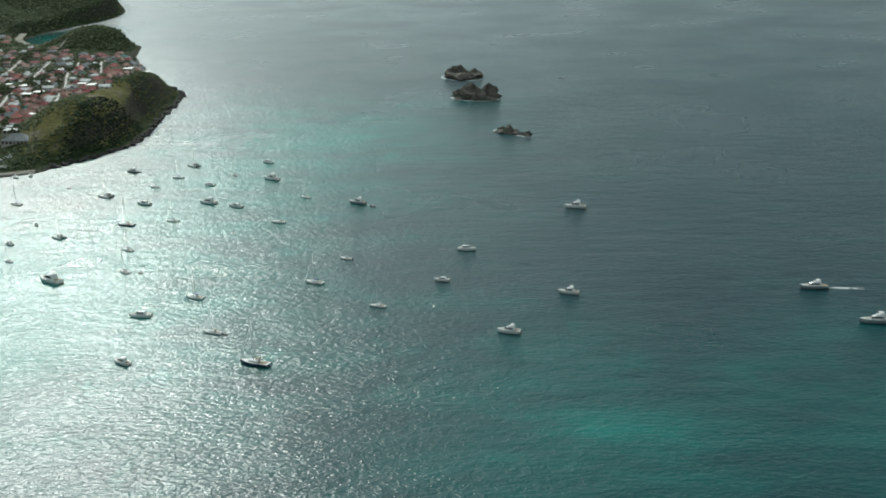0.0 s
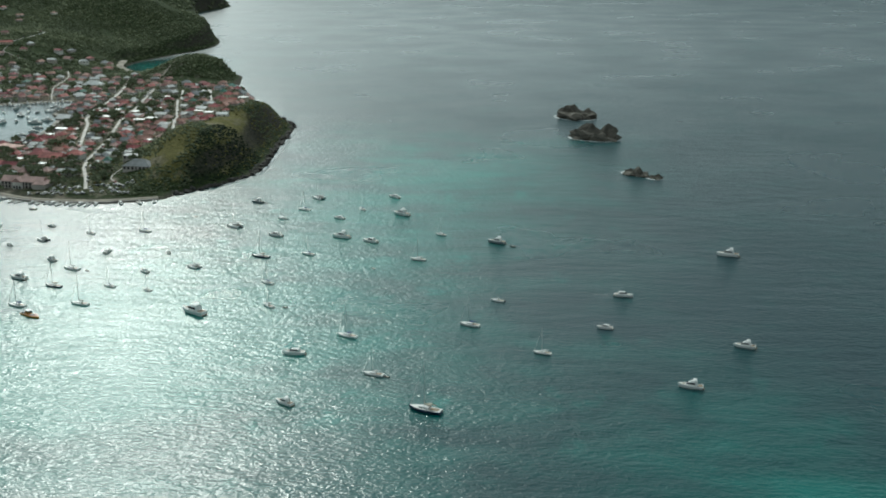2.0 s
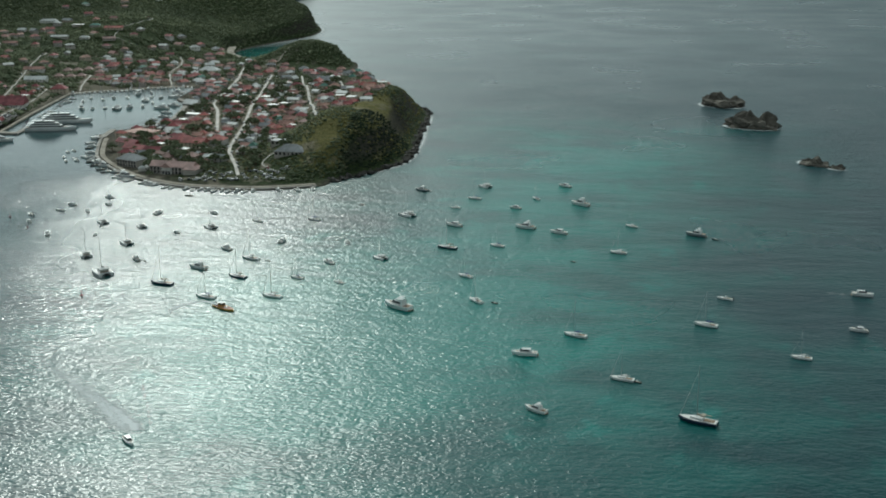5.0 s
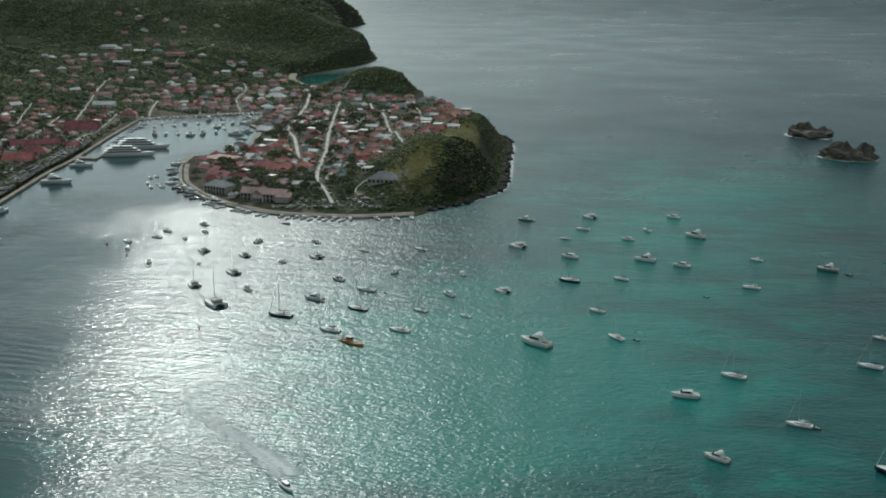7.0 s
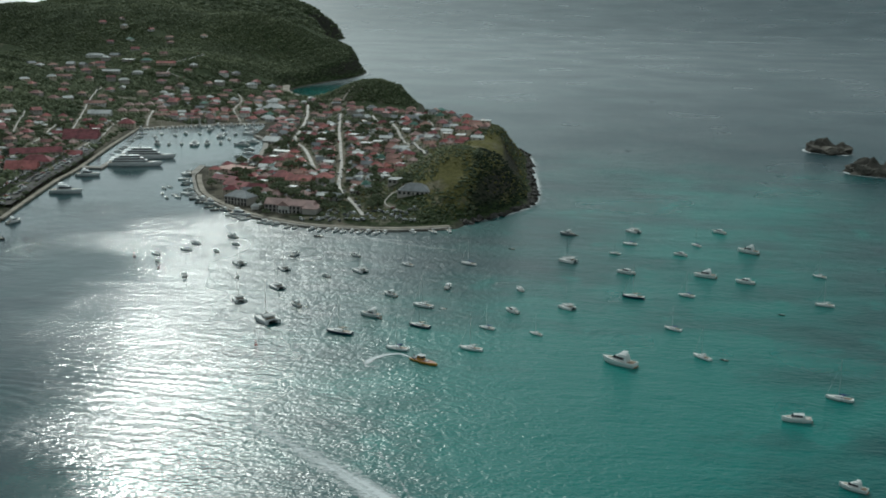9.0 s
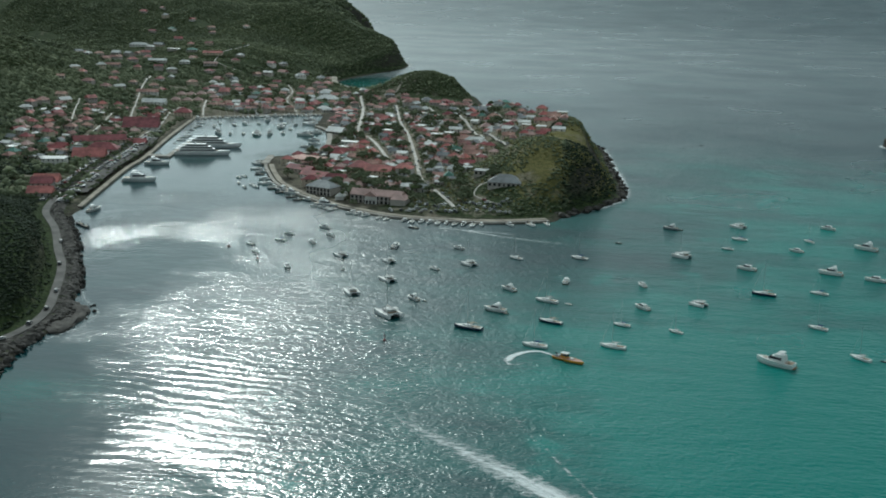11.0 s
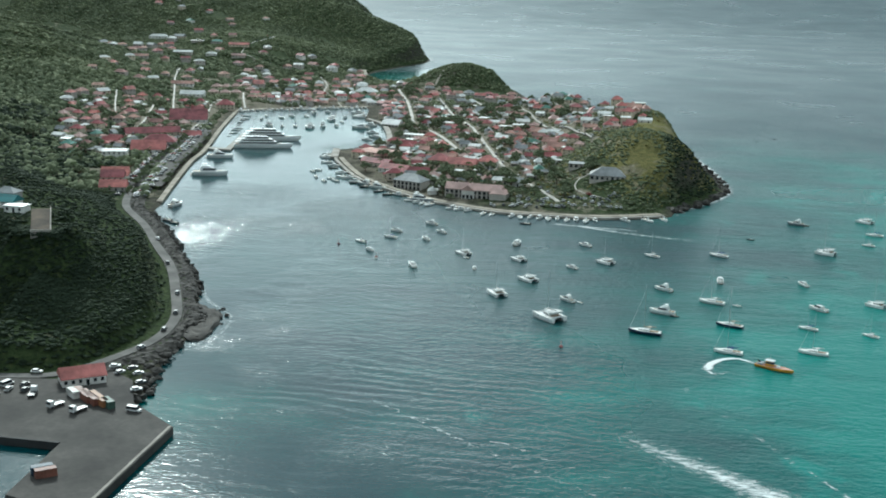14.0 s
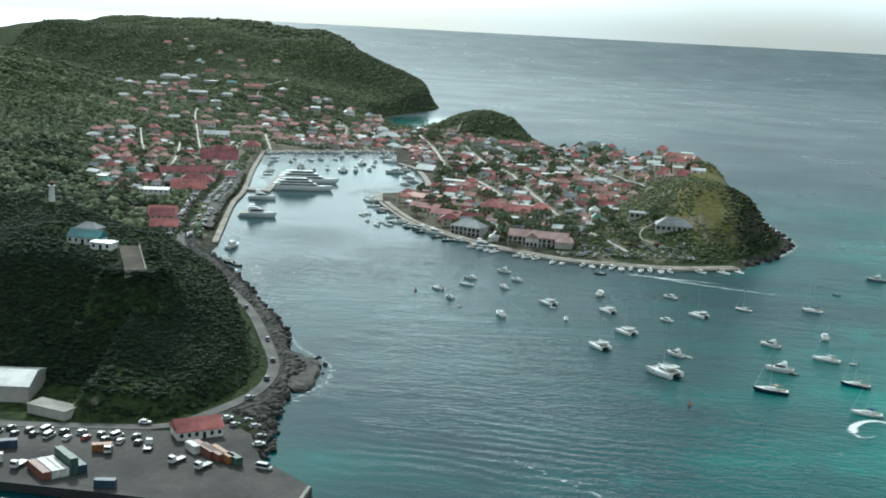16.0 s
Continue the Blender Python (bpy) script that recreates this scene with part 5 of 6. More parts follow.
BIG_MORE = [
    ("villa", (24, 15, 1, "hip", ROOF_GREY, WALLS[2], "large villa with grey hipped roof on the slope"), -379, 975, -5, 7),
    ("villa", (18, 10, 1, "flat", ROOF_GREY, WALLS[2], "dark flat roofed villa on the slope"), -396, 1014, -5, 5),
    ("arcade", (46, 13, 1, "gable", ROOF_RED, WALLS[1], "long cream building with dark red roof"), -758, 1146, 30, 9),
    ("arcade", (26, 19, 1, "gable", ROOF_RED, WALLS[0], "broad low building with dark red roof"), -733, 1066, 14, 6),
    ("shop_house", (15, 11, 1, "gable", ROOF_RED, WALLS[2], "low house with pinkish red roof by the quay"), -727, 1158, 12, 4),
    ("arcade", (34, 26, 1, "gable", ROOF_RED, WALLS[0], "broad building with several red roof slopes"), -760, 1254, 14, 7),
    ("shop_house", (18, 15, 1, "gable", ROOF_RED, WALLS[0], "quayside shop house with red roof"), -716, 950, 14, 4),
    ("shop_house", (17, 12, 1, "gable", ROOF_RED, WALLS[2], "quayside shop house with dark red roof"), -703, 912, 14, 4),
    ("shop_house", (15, 12, 2, "gable", ROOF_RED, WALLS[2], "narrow shop house with red roof"), -710, 930, 14, 4),
    ("shop_house", (18, 14, 2, "flat", ROOF_GREY, WALLS[0], "white shop house with flat grey roof"), -745, 1026, 14, 5),
    ("quay_house", (18, 14, 2, "hip", ROOF_RED, WALLS[1], "house with red hipped roof at the harbour head"), -758, 1372, 12, 5),
    ("quay_house", (28, 16, 1, "hip", ROOF_RED, WALLS[0], "wide building with red hipped roof near the quay"), -738, 1105, 12, 7),
    ("fort_house", (14, 8, 1, "gable", ROOF_TEAL, WALLS[0], "white house with a teal green roof on the hill"), -658, 667, -8, 5),
    ("fort_house", (10, 7, 1, "hip", ROOF_GREY, WALLS[2], "grey roofed house behind the teal roofed one"), -662, 680, -8, 3),
    ("fort_house", (9, 6, 1, "flat", ROOF_WHITE, WALLS[0], "small white annex on the hill"), -648, 659, -8, 3),
    ("hill_house", (24, 15, 1, "hip", ROOF_GREY, WALLS[0], "large white house with grey roofs among trees"), -764, 832, 20, 6),
    ("custom_house", (15, 9, 1, "gable", ROOF_RED, WALLS[0], "white port building with a red gabled roof"), -581, 562, 32, 6),
    ("warehouse", (30, 22, 2, "gable", TIN, WALLS[2], "large pale grey metal warehouse at the wharf"), -662, 589, 8, 0),
    ("warehouse", (16, 7, 1, "flat", CONCRETE, WALLS[2], "small pale grey shed beside the warehouse"), -633, 571, -20, 0),
]
BIG_HILL = [
    ("hill_villa", (27, 9, 1, "hip", ROOF_WHITE, WALLS[0], "long white villa high on the wooded slope"), -996, 1863, 4, 6),
    ("hill_villa", (15, 9, 1, "gable", ROOF_GREY, WALLS[1], "grey roofed villa high on the wooded slope"), -962, 1856, -8, 4),
    ("hill_villa", (17, 8, 1, "flat", ROOF_WHITE, WALLS[2], "low white roofed villa among trees"), -917, 1795, 6, 4),
    ("hill_villa", (15, 8, 1, "hip", ROOF_GREEN, WALLS[2], "low green roofed villa among trees"), -888, 1790, 2, 4),
    ("hill_villa", (27, 8, 1, "gable", ROOF_RED, WALLS[1], "long red roofed villa among trees"), -852, 1774, 4, 6),
    ("hill_villa", (25, 7, 1, "gable", ROOF_WHITE, WALLS[2], "long narrow pale villa among trees"), -915, 1723, 2, 6),
    ("hill_villa", (14, 8, 1, "hip", ROOF_BROWN, WALLS[1], "brown roofed villa at the edge of the wood"), -953, 1630, -5, 4),
    ("hill_villa", (19, 7, 1, "gable", ROOF_BROWN, WALLS[2], "low brown roofed villa on the slope"), -930, 1600, 5, 4),
    ("hill_villa", (18, 7, 1, "gable", ROOF_PINK, WALLS[2], "pink roofed villa beside the hill road"), -839, 1722, 12, 4),
    ("long_hall", (25, 9, 1, "gable", ROOF_BROWN, WALLS[0], "long hall with sunlit orange brown roof"), -836, 1473, 8, 6),
    ("long_hall", (26, 11, 1, "gable", ROOF_WHITE, WALLS[0], "long white roofed hall above the town"), -806, 1414, 8, 6),
    ("tent_hall", (26, 15, 1, "hip", ROOF_WHITE, WALLS[0], "wide hall with bright white tented roof"), -643, 1580, -4, 5),
]
ROW_HOUSES = [("row_house", (11, 9, 1, "hip", ROOF_PINK, WALLS[1], "small house with faded pink hipped roof in a row"), x, y, 12, 3) for x, y in ((-804, 1499), (-797, 1514), (-790, 1531), (-783, 1547), (-795, 1453), (-784, 1462), (-775, 1474), (-768, 1513))]
for name, spec, x, y, turn, cols in BIG + BIG_MORE + BIG_HILL + ROW_HOUSES:
    ob = house(name, *spec[:6], spec[6], rise=0.12 if name == "warehouse" else 0.34, category="building", cols=cols, group="larger buildings", pane=(1.9, 2.1) if name in ("hotel", "grey_hall", "villa") else (1.1, 1.3))
    if name == "hotel":
        # cross gable over the middle, and a hipped wing at the end
        g = part("cross_gable", roof_mesh(13, 9, 3.4, 0.3, "gable"), ROOF_PINK, ob)
        g.matrix_basis = pose(-3, -1.6, 5.7, 0, 0, 90)
        bm = bmesh.new()
        box(bm, -7.2, -7.6, -3, 1.2, 0, 5.5)
        part("porch", bm, WALLS[0], ob)
        bm = bmesh.new()
        box(bm, 12, -8.5, -3, 23, 5, 4.6)
        part("wing", bm, WALLS[2], ob)
        g = part("wing_roof", roof_mesh(13.5, 11, 3.4, 0.5, "hip"), ROOF_PINK, ob)
        g.matrix_basis = pose(17.5, -1.75, 4.8, 0, 0, 90)
        for k in range(3):
            o = part("arch", opening(1.7, 2.4), GLASS, ob)
            o.location = (-5.6 + 2.6 * k, -7.6, 0.05)
    z = settle(spec[0], spec[1], x, y, turn)
    put(ob, x, y, turn, max(z, 2.62) if name in ("custom_house",) else z)
    TAKEN.append((x, y, max(spec[0], spec[1]) * 0.55 + 2))


def lighthouse():
    ob = empty("lighthouse", "small white lighthouse tower with red top", "lighthouse")
    bm = bmesh.new()
    tube(bm, (0, 0, -2), (0, 0, 8.0), 1.9, 1.3, 12)
    part("tower", bm, WALLS[0], ob)
    bm = bmesh.new()
    tube(bm, (0, 0, 8.0), (0, 0, 8.4), 1.9, 1.9, 12)
    part("gallery", bm, WALLS[0], ob)
    bm = bmesh.new()
    tube(bm, (0, 0, 8.4), (0, 0, 9.8), 0.9, 0.9, 10)
    lamp_room = part("lantern", bm, GLASS, ob)
    bm = bmesh.new()
    tube(bm, (0, 0, 9.8), (0, 0, 10.8), 1.1, 0.1, 10)
    part("lantern_roof", bm, ROOF_RED, lamp_room)
    return ob


put(lighthouse(), -726, 794, 0, ground(-726, 794))
TAKEN.append((-726, 794, 6))
bm = bmesh.new()
court = [(-629.5, 631, 39.8), (-622, 632.5, 39.8), (-635, 663, 42.8), (-642.5, 661, 42.8)]
loft(bm, [[(x, y, z - 5) for x, y, z in court], court])
tagged(part("terrace", bm, COURT), "levelled sandy court on the hill", "terrace", kind="structure")
for i, (p, q) in enumerate(((court[0], court[1]), (court[1], court[2]))):
    bm = bmesh.new()
    p, q = Vector(p), Vector(q)
    out = Vector((q.y - p.y, p.x - q.x, 0)).normalized()
    loft(bm, [[tuple(e + out * 0.08 + Vector((0, 0, -4))), tuple(e + out * 0.5 + Vector((0, 0, -4))), tuple(e + out * 0.5 + Vector((0, 0, 0.8))), tuple(e + out * 0.08 + Vector((0, 0, 0.8)))] for e in (p, q)])
    tagged(part("terrace_wall", bm, CONCRETE), "low pale wall round the hill court", "wall", kind="structure")
TAKEN.append((-628, 640, 9))
TAKEN.append((-634, 650, 9))
TAKEN.append((-640, 661, 10))


# town quarters: x, y, half widths, how many, spacing, how much white and grey there is
QUARTERS = [
    (-505, 1190, 98, 275, 165, 10.5, 0.46), (-415, 1340, 52, 120, 44, 11, 0.6), (-420, 1160, 45, 90, 24, 11.5, 0.25), (-800, 1190, 62, 190, 52, 12, 0.2), (-368, 1190, 30, 85, 22, 10.5, 0.5), (-364, 1134, 26, 26, 12, 9.5, 0.5),
]
FAR_QUARTERS = [(-500, 1560, 60, 50, 22, 12, 0.5), (-665, 1565, 140, 105, 78, 13, 0.3), (-890, 1640, 120, 220, 44, 19, 0.3), (-860, 1190, 60, 170, 26, 18, 0.4), (-730, 1730, 60, 70, 12, 17, 0.45), (-980, 2000, 120, 120, 10, 30, 0.6), (-500, 1200, 105, 285, 150, 6.0, 0.75), (-800, 1190, 70, 190, 40, 6.5, 0.5), (-665, 1462, 90, 34, 36, 10, 0.35), (-580, 1400, 24, 70, 20, 9, 0.5), (-570, 1150, 24, 60, 14, 7, 0.5)]
hr = random.Random(11)


# west of this line the slope is woodland with no houses
WOOD_EDGE_Y, WOOD_EDGE_X = (900, 1010, 1046, 1209, 1432, 1567, 1750), (-745, -770, -800, -866, -925, -960, -1120)


def plots(cx, cy, rx, ry, count, gap):
    """Free building plots in a quarter."""
    made = tries = 0
    while made < count and tries < count * 25:
        tries += 1
        a, q = hr.uniform(0, 6.28), hr.uniform(0, 1) ** 0.5
        x, y = cx + rx * q * math.cos(a), cy + ry * q * math.sin(a)
        if any((x - tx) ** 2 + (y - ty) ** 2 < (gap * 0.5 + tr) ** 2 for tx, ty, tr in TAKEN):
            continue
        if dist_to_lines(x, y, ALL_ROADS) < 5.0 + gap * 0.3 or from_shore(x, y) < 17 or x < np.interp(y, WOOD_EDGE_Y, WOOD_EDGE_X) or math.hypot((x + 340) / 46, (y - 1020) / 88) < 1:
            continue
        TAKEN.append((x, y, gap * 0.5))
        made += 1
        yield x, y


def roof_choice(pale):
    return hr.choices(["red", "brown", "grey", "white", "green"], [0.50 - pale * 0.4, 0.36 - pale * 0.2, 0.05 + pale * 0.25, 0.05 + pale * 0.4, 0.03])[0]


for cx, cy, rx, ry, count, gap, pale in QUARTERS:
    for x, y in plots(cx, cy, rx, ry, count, gap):
        kind = roof_choice(pale)
        i = hr.choice([j for j, t in enumerate(TYPES) if t[0] == kind])
        if i in USED_TYPE:
            ob = copy_thing(TYPES[i][1], Matrix())
        else:
            ob = TYPES[i][1]
            USED_TYPE.add(i)
        put(ob, x, y, hr.choice((-10, -10, 80, -10)) + hr.uniform(-14, 14), None, hr.uniform(0.72, 1.05), hr.uniform(0.85, 1.2))
for i, (k, ob) in enumerate(TYPES):
    if i not in USED_TYPE:
        put(ob, -800 + 18 * i, 1180, 10)


CUBE = [(3, 2, 1, 0), (4, 5, 6, 7), (0, 1, 5, 4), (1, 2, 6, 5), (2, 3, 7, 6), (3, 0, 4, 7)]


def small_house(x, y, gap, pale):
    """A cottage far from the camera: walls with their windows, and a roof."""
    turn = hr.choice((-20, 70, 10)) + hr.uniform(-25, 25)
    w, d = hr.uniform(8, 14) * min(1, gap / 12), hr.uniform(6, 9) * min(1, gap / 12)
    h = hr.choice((2.7, 2.7, 5.2))
    verts, faces, mids = walls_of(w, d, h)
    kind = roof_choice(pale)
    ob = link_mesh("cottage", verts, faces, [hr.choice((WALLS[0], WALLS[1], WALLS[2], WALLS[2])), GLASS], mids=mids)
    tagged(ob, "small plastered cottage with a %s roof on the slope" % kind, "cottage", "cottages of the hillside")
    verts, faces = low_roof(w, d, h)
    link_mesh("roof", verts, faces, ROOF_OF[kind], ob)
    ob.matrix_basis = pose(x, y, settle(w, d, x, y, turn), 0, 0, turn)


def walls_of(w, d, h):
    """A block of walls with window panes standing a little proud."""
    u, v, verts, faces, mids = w / 2, d / 2, [], [], []
    blocks = [(-u, -v, -4, u, v, h, 0)]
    for c in range(3):
        px = w * ((c + 0.5) / 3 - 0.5)
        blocks += [(px - 0.6, side * v - 0.05, h - 2.0, px + 0.6, side * v + 0.05, h - 0.7, 1) for side in (-1, 1)]
    for x0, y0, z0, x1, y1, z1, mat in blocks:
        k = len(verts)
        verts.extend([(x0, y0, z0), (x1, y0, z0), (x1, y1, z0), (x0, y1, z0), (x0, y0, z1), (x1, y0, z1), (x1, y1, z1), (x0, y1, z1)])
        faces.extend(tuple(k + i for i in f) for f in CUBE)
        mids.extend([mat] * 6)
    return verts, faces, mids


def low_roof(w, d, h):
    u, v, e = w / 2, d / 2, 0.5
    ridge = u if hr.random() < 0.5 else u - v
    verts = [(-u - e, -v - e, h + 0.15), (u + e, -v - e, h + 0.15), (u + e, v + e, h + 0.15), (-u - e, v + e, h + 0.15), (-ridge, 0, h + d * 0.36), (ridge, 0, h + d * 0.36)]
    return verts, [(0, 1, 5, 4), (2, 3, 4, 5), (1, 2, 5), (3, 0, 4), (3, 2, 1, 0)]


def outbuildings(name, spots, label):
    """Sheds and lean-tos squeezed between the houses, too small to tell apart, in one mesh."""
    mats = [WALLS[1], GLASS, WALLS[2]] + list(ROOF_OF.values())
    verts, faces, mids = [], [], []
    for x, y, gap, pale in spots:
        turn = hr.choice((-20, 70, 10)) + hr.uniform(-25, 25)
        w, d = hr.uniform(8, 14) * gap / 12, hr.uniform(6, 9) * gap / 12
        m = pose(x, y, settle(w, d, x, y, turn), 0, 0, turn)
        vs, fs, ms = walls_of(w, d, 2.4)
        rv, rf = low_roof(w, d, 2.4)
        tone = hr.choice((0, 2))
        for pts, polys, ids in ((vs, fs, [i if i else tone for i in ms]), (rv, rf, [3 + list(ROOF_OF).index(roof_choice(pale))] * len(rf))):
            k = len(verts)
            verts.extend(tuple(m @ Vector(p)) for p in pts)
            faces.extend(tuple(k + i for i in f) for f in polys)
            mids.extend(ids)
    return tagged(link_mesh(name, verts, faces, mats, mids=mids), label, "sheds", kind="stuff")


ROOF_OF = {"red": ROOF_RED, "brown": ROOF_BROWN, "grey": ROOF_GREY, "white": ROOF_WHITE, "green": ROOF_GREEN}
SHED_SPOTS = []
for cx, cy, rx, ry, count, gap, pale in FAR_QUARTERS:
    for x, y in plots(cx, cy, rx, ry, count, gap):
        if gap < 8:
            SHED_SPOTS.append((x, y, gap, pale))
        else:
            small_house(x, y, gap, pale)
outbuildings("outbuildings", SHED_SPOTS, "low sheds and lean-tos squeezed between town houses")


# ---- cars, containers, wharf goods ----
def car(name, paint, label, van=False):
    ob = empty(name, label, "van" if van else "car", "parked cars")
    L, W, H = (5.2, 1.95, 2.0) if van else (4.2, 1.75, 1.45)
    bm = bmesh.new()
    box(bm, -L / 2, -W / 2, 0.32, L / 2, W / 2, 0.92, 0.96, 0.08)
    part("body", bm, paint, ob)
    bm = bmesh.new()
    box(bm, -L * (0.48 if van else 0.40), -W * 0.46, 0.9, L * (0.32 if van else 0.22), W * 0.46, H - 0.1, 0.86)
    part("window_band", bm, GLASS, ob)
    bm = bmesh.new()
    box(bm, -L * (0.45 if van else 0.33), -W * 0.41, H - 0.12, L * (0.26 if van else 0.14), W * 0.41, H, 0.94)
    part("roof", bm, paint, ob)
    for sx in (-1, 1):
        for sy in (-1, 1):
            bm = bmesh.new()
            tube(bm, (sx * L * 0.31, sy * W * 0.5 - 0.1, 0.33), (sx * L * 0.31, sy * W * 0.5 + 0.1, 0.33), 0.33, n=10)
            part("wheel", bm, RUBBER, ob)
    return ob


PAINTS = {k: surface("car_paint_" + k, c, 0.3, spread=0.08, bump=0.0, coat=0.4) for k, c in (("white", (0.64, 0.64, 0.63)), ("silver", (0.26, 0.27, 0.28)), ("dark", (0.05, 0.055, 0.06)), ("red", (0.30, 0.04, 0.03)))}
CAR_KINDS = [("white", False), ("white", False), ("silver", False), ("dark", False), ("red", False), ("white", True)]
CAR_FIRST = {}


def park(x, y, turn, which, z=None):
    colour, van = CAR_KINDS[which]
    if (colour, van) not in CAR_FIRST:
        ob = CAR_FIRST[colour, van] = car("van" if van else "car", PAINTS[colour], "white delivery van standing on the ground" if van else colour + " small car parked on the ground", van)
    else:
        ob = copy_thing(CAR_FIRST[colour, van], Matrix())
    ob.matrix_basis = pose(x, y, ground(x, y) + 0.1 if z is None else z, 0, 0, turn)
    return ob


cr = random.Random(21)
for x, y, turn, k in [(-553, 537, -12, 5), (-600, 567, 8, 0), (-575, 578, 30, 0), (-571, 572, 60, 2), (-568, 577, 50, 3), (-564, 572, 40, 2), (-560, 563, 40, 3), (-559, 556, 30, 0), (-573, 600, 70, 2), (-572, 624, 95, 3), (-575, 648, 100, 3), (-584, 678, 105, 2), (-606, 730, 110, 3), (-628, 780, 115, 0)]:
    on_road = y > 580 or (x < -590 and y > 565)
    park(x, y, turn, k, 2.9 if on_road else (2.62 if y < 566 else max(2.62, ground(x, y) + 0.12)))
for k in range(34):
    park(-596 - 2.9 * k + cr.uniform(-0.4, 0.4), 549 + (k % 2) * 4.5 + cr.uniform(-0.8, 0.8), 80 + cr.uniform(-15, 15), cr.choice((0, 2, 2, 3, 3, 4, 5)), 2.62)
for k in range(8):
    park(-640 - 5 * k + cr.uniform(-1, 1), 530 + cr.uniform(-2, 2), cr.uniform(0, 180), cr.choice((2, 3, 5)), 2.62)
quay_line = spline([Vector((*p, 0)) for p in QUAY_EAST], 3.0)


def lot_height(p, nrm):
    """Level of the car park across the quay line at p."""
    if p.y < 930 or p.y > 1195:
        q = p + nrm * 19
        return ground(q.x, q.y) + 0.15
    return max([1.75] + [ground(p.x + nrm.x * o, p.y + nrm.y * o) + 0.14 for o in (5.5, 19, 32.5)]) + 0.03


for i, p in enumerate(quay_line[4:118]):
    d = (quay_line[i + 5] - quay_line[i + 3]).normalized()
    nrm = Vector((-d.y, d.x, 0))
    if cr.random() < 0.36:
        q = p + nrm * 12.5
        if all((q.x - a) ** 2 + (q.y - b) ** 2 > (r * 0.5) ** 2 for a, b, r in TAKEN[:30]):
            park(q.x, q.y, math.degrees(math.atan2(nrm.y, nrm.x)) + cr.uniform(-6, 6), cr.choice((0, 1, 2, 2, 3, 3)), lot_height(p, nrm))


def car_rows():
    """The farther rows of the quay car park, too small to tell apart, in one mesh."""
    verts, faces, mids = [], [], []
    cube = [(3, 2, 1, 0), (4, 5, 6, 7), (0, 1, 5, 4), (1, 2, 6, 5), (2, 3, 7, 6), (3, 0, 4, 7)]
    for i, p in enumerate(quay_line[4:118]):
        d = (quay_line[i + 5] - quay_line[i + 3]).normalized()
        nrm = Vector((-d.y, d.x, 0))
        for off in (17.5, 29.5, 31):
            q = p + nrm * (off + cr.uniform(-0.4, 0.4)) + d * cr.uniform(-0.3, 0.3)
            if cr.random() < 0.45 or any((q.x - a) ** 2 + (q.y - b) ** 2 < (r * 0.5) ** 2 for a, b, r in TAKEN[:30]):
                continue
            along = off == 31
            if along and cr.random() < 0.5:
                continue
            u, v = (d, nrm) if along else (nrm, d)
            z = lot_height(p, nrm)
            paint = cr.choice((0, 1, 1, 2, 2, 2, 3))
            for x0, x1, w, z0, z1, k, mat in ((-2.1, 2.1, 0.86, 0.3, 0.9, 1.0, paint), (-1.7, 0.9, 0.8, 0.9, 1.36, 0.84, 4), (-1.35, 0.55, 0.68, 1.36, 1.45, 0.95, paint), (-1.6, -1.0, 0.88, 0, 0.6, 1.0, 4), (1.0, 1.6, 0.88, 0, 0.6, 1.0, 4)):
                n = len(verts)
                for zz, kk in ((z0, 1.0), (z1, k)):
                    for a, b in ((x0, -w), (x1, -w), (x1, w), (x0, w)):
                        c = q + u * (a * kk) + v * (b * kk)
                        verts.append((c.x, c.y, z + zz))
                faces.extend(tuple(n + j for j in f) for f in cube)
                mids.extend([mat] * 6)
    mats = [PAINTS[k] for k in ("white", "silver", "dark", "red")] + [GLASS]
    return tagged(link_mesh("parked_cars", verts, faces, mats, mids=mids), "rows of parked cars behind the quay", "cars", kind="stuff")


car_rows()
for k in range(62):
    x, y = cr.uniform(-462, -372), cr.uniform(918, 948)
    if from_shore(x, y) > 14 and all((x - a) ** 2 + (y - b) ** 2 > r * r for a, b, r in TAKEN[:26]):
        park(x, y, cr.choice((80, 88, 170)) + cr.uniform(-8, 8), cr.choice((0, 0, 1, 2, 3)))
for line, w in STREETS[:10]:
    pts = spline([Vector((*p, 0)) for p in line], 7.0)
    for i, p in enumerate(pts[:-1]):
        if cr.random() < 0.16:
            d = (pts[i + 1] - p).normalized()
            q = p + Vector((-d.y, d.x, 0)) * cr.choice((-1, 1)) * w * 0.28
            park(q.x, q.y, math.degrees(math.atan2(d.y, d.x)), cr.choice((0, 0, 1, 2, 3, 4)), ground(q.x, q.y) + 0.42)


def container(name, L, paint, label):
    ob = empty(name, label, "container", "freight containers")
    bm = bmesh.new()
    n, W, H = int(L / 0.5), 2.44, 2.6
    ring = []
    for s, x0, x1 in ((-1, -L / 2, L / 2), (1, L / 2, -L / 2)):
        for i in range(n + 1):
            x = x0 + (x1 - x0) * i / n
            ring.append((x, s * (W / 2 - (0.06 if i % 2 else 0))))
    loft(bm, [[(x, y, z) for x, y in ring] for z in (0.12, H)])
    part("body", bm, paint, ob)
    bm = bmesh.new()
    box(bm, L / 2 - 0.02, -W / 2, 0.1, L / 2 + 0.08, -0.02, H)
    part("door", bm, paint, ob)
    bm = bmesh.new()
    box(bm, L / 2 - 0.02, 0.02, 0.1, L / 2 + 0.08, W / 2, H)
    part("door", bm, paint, ob)
    return ob


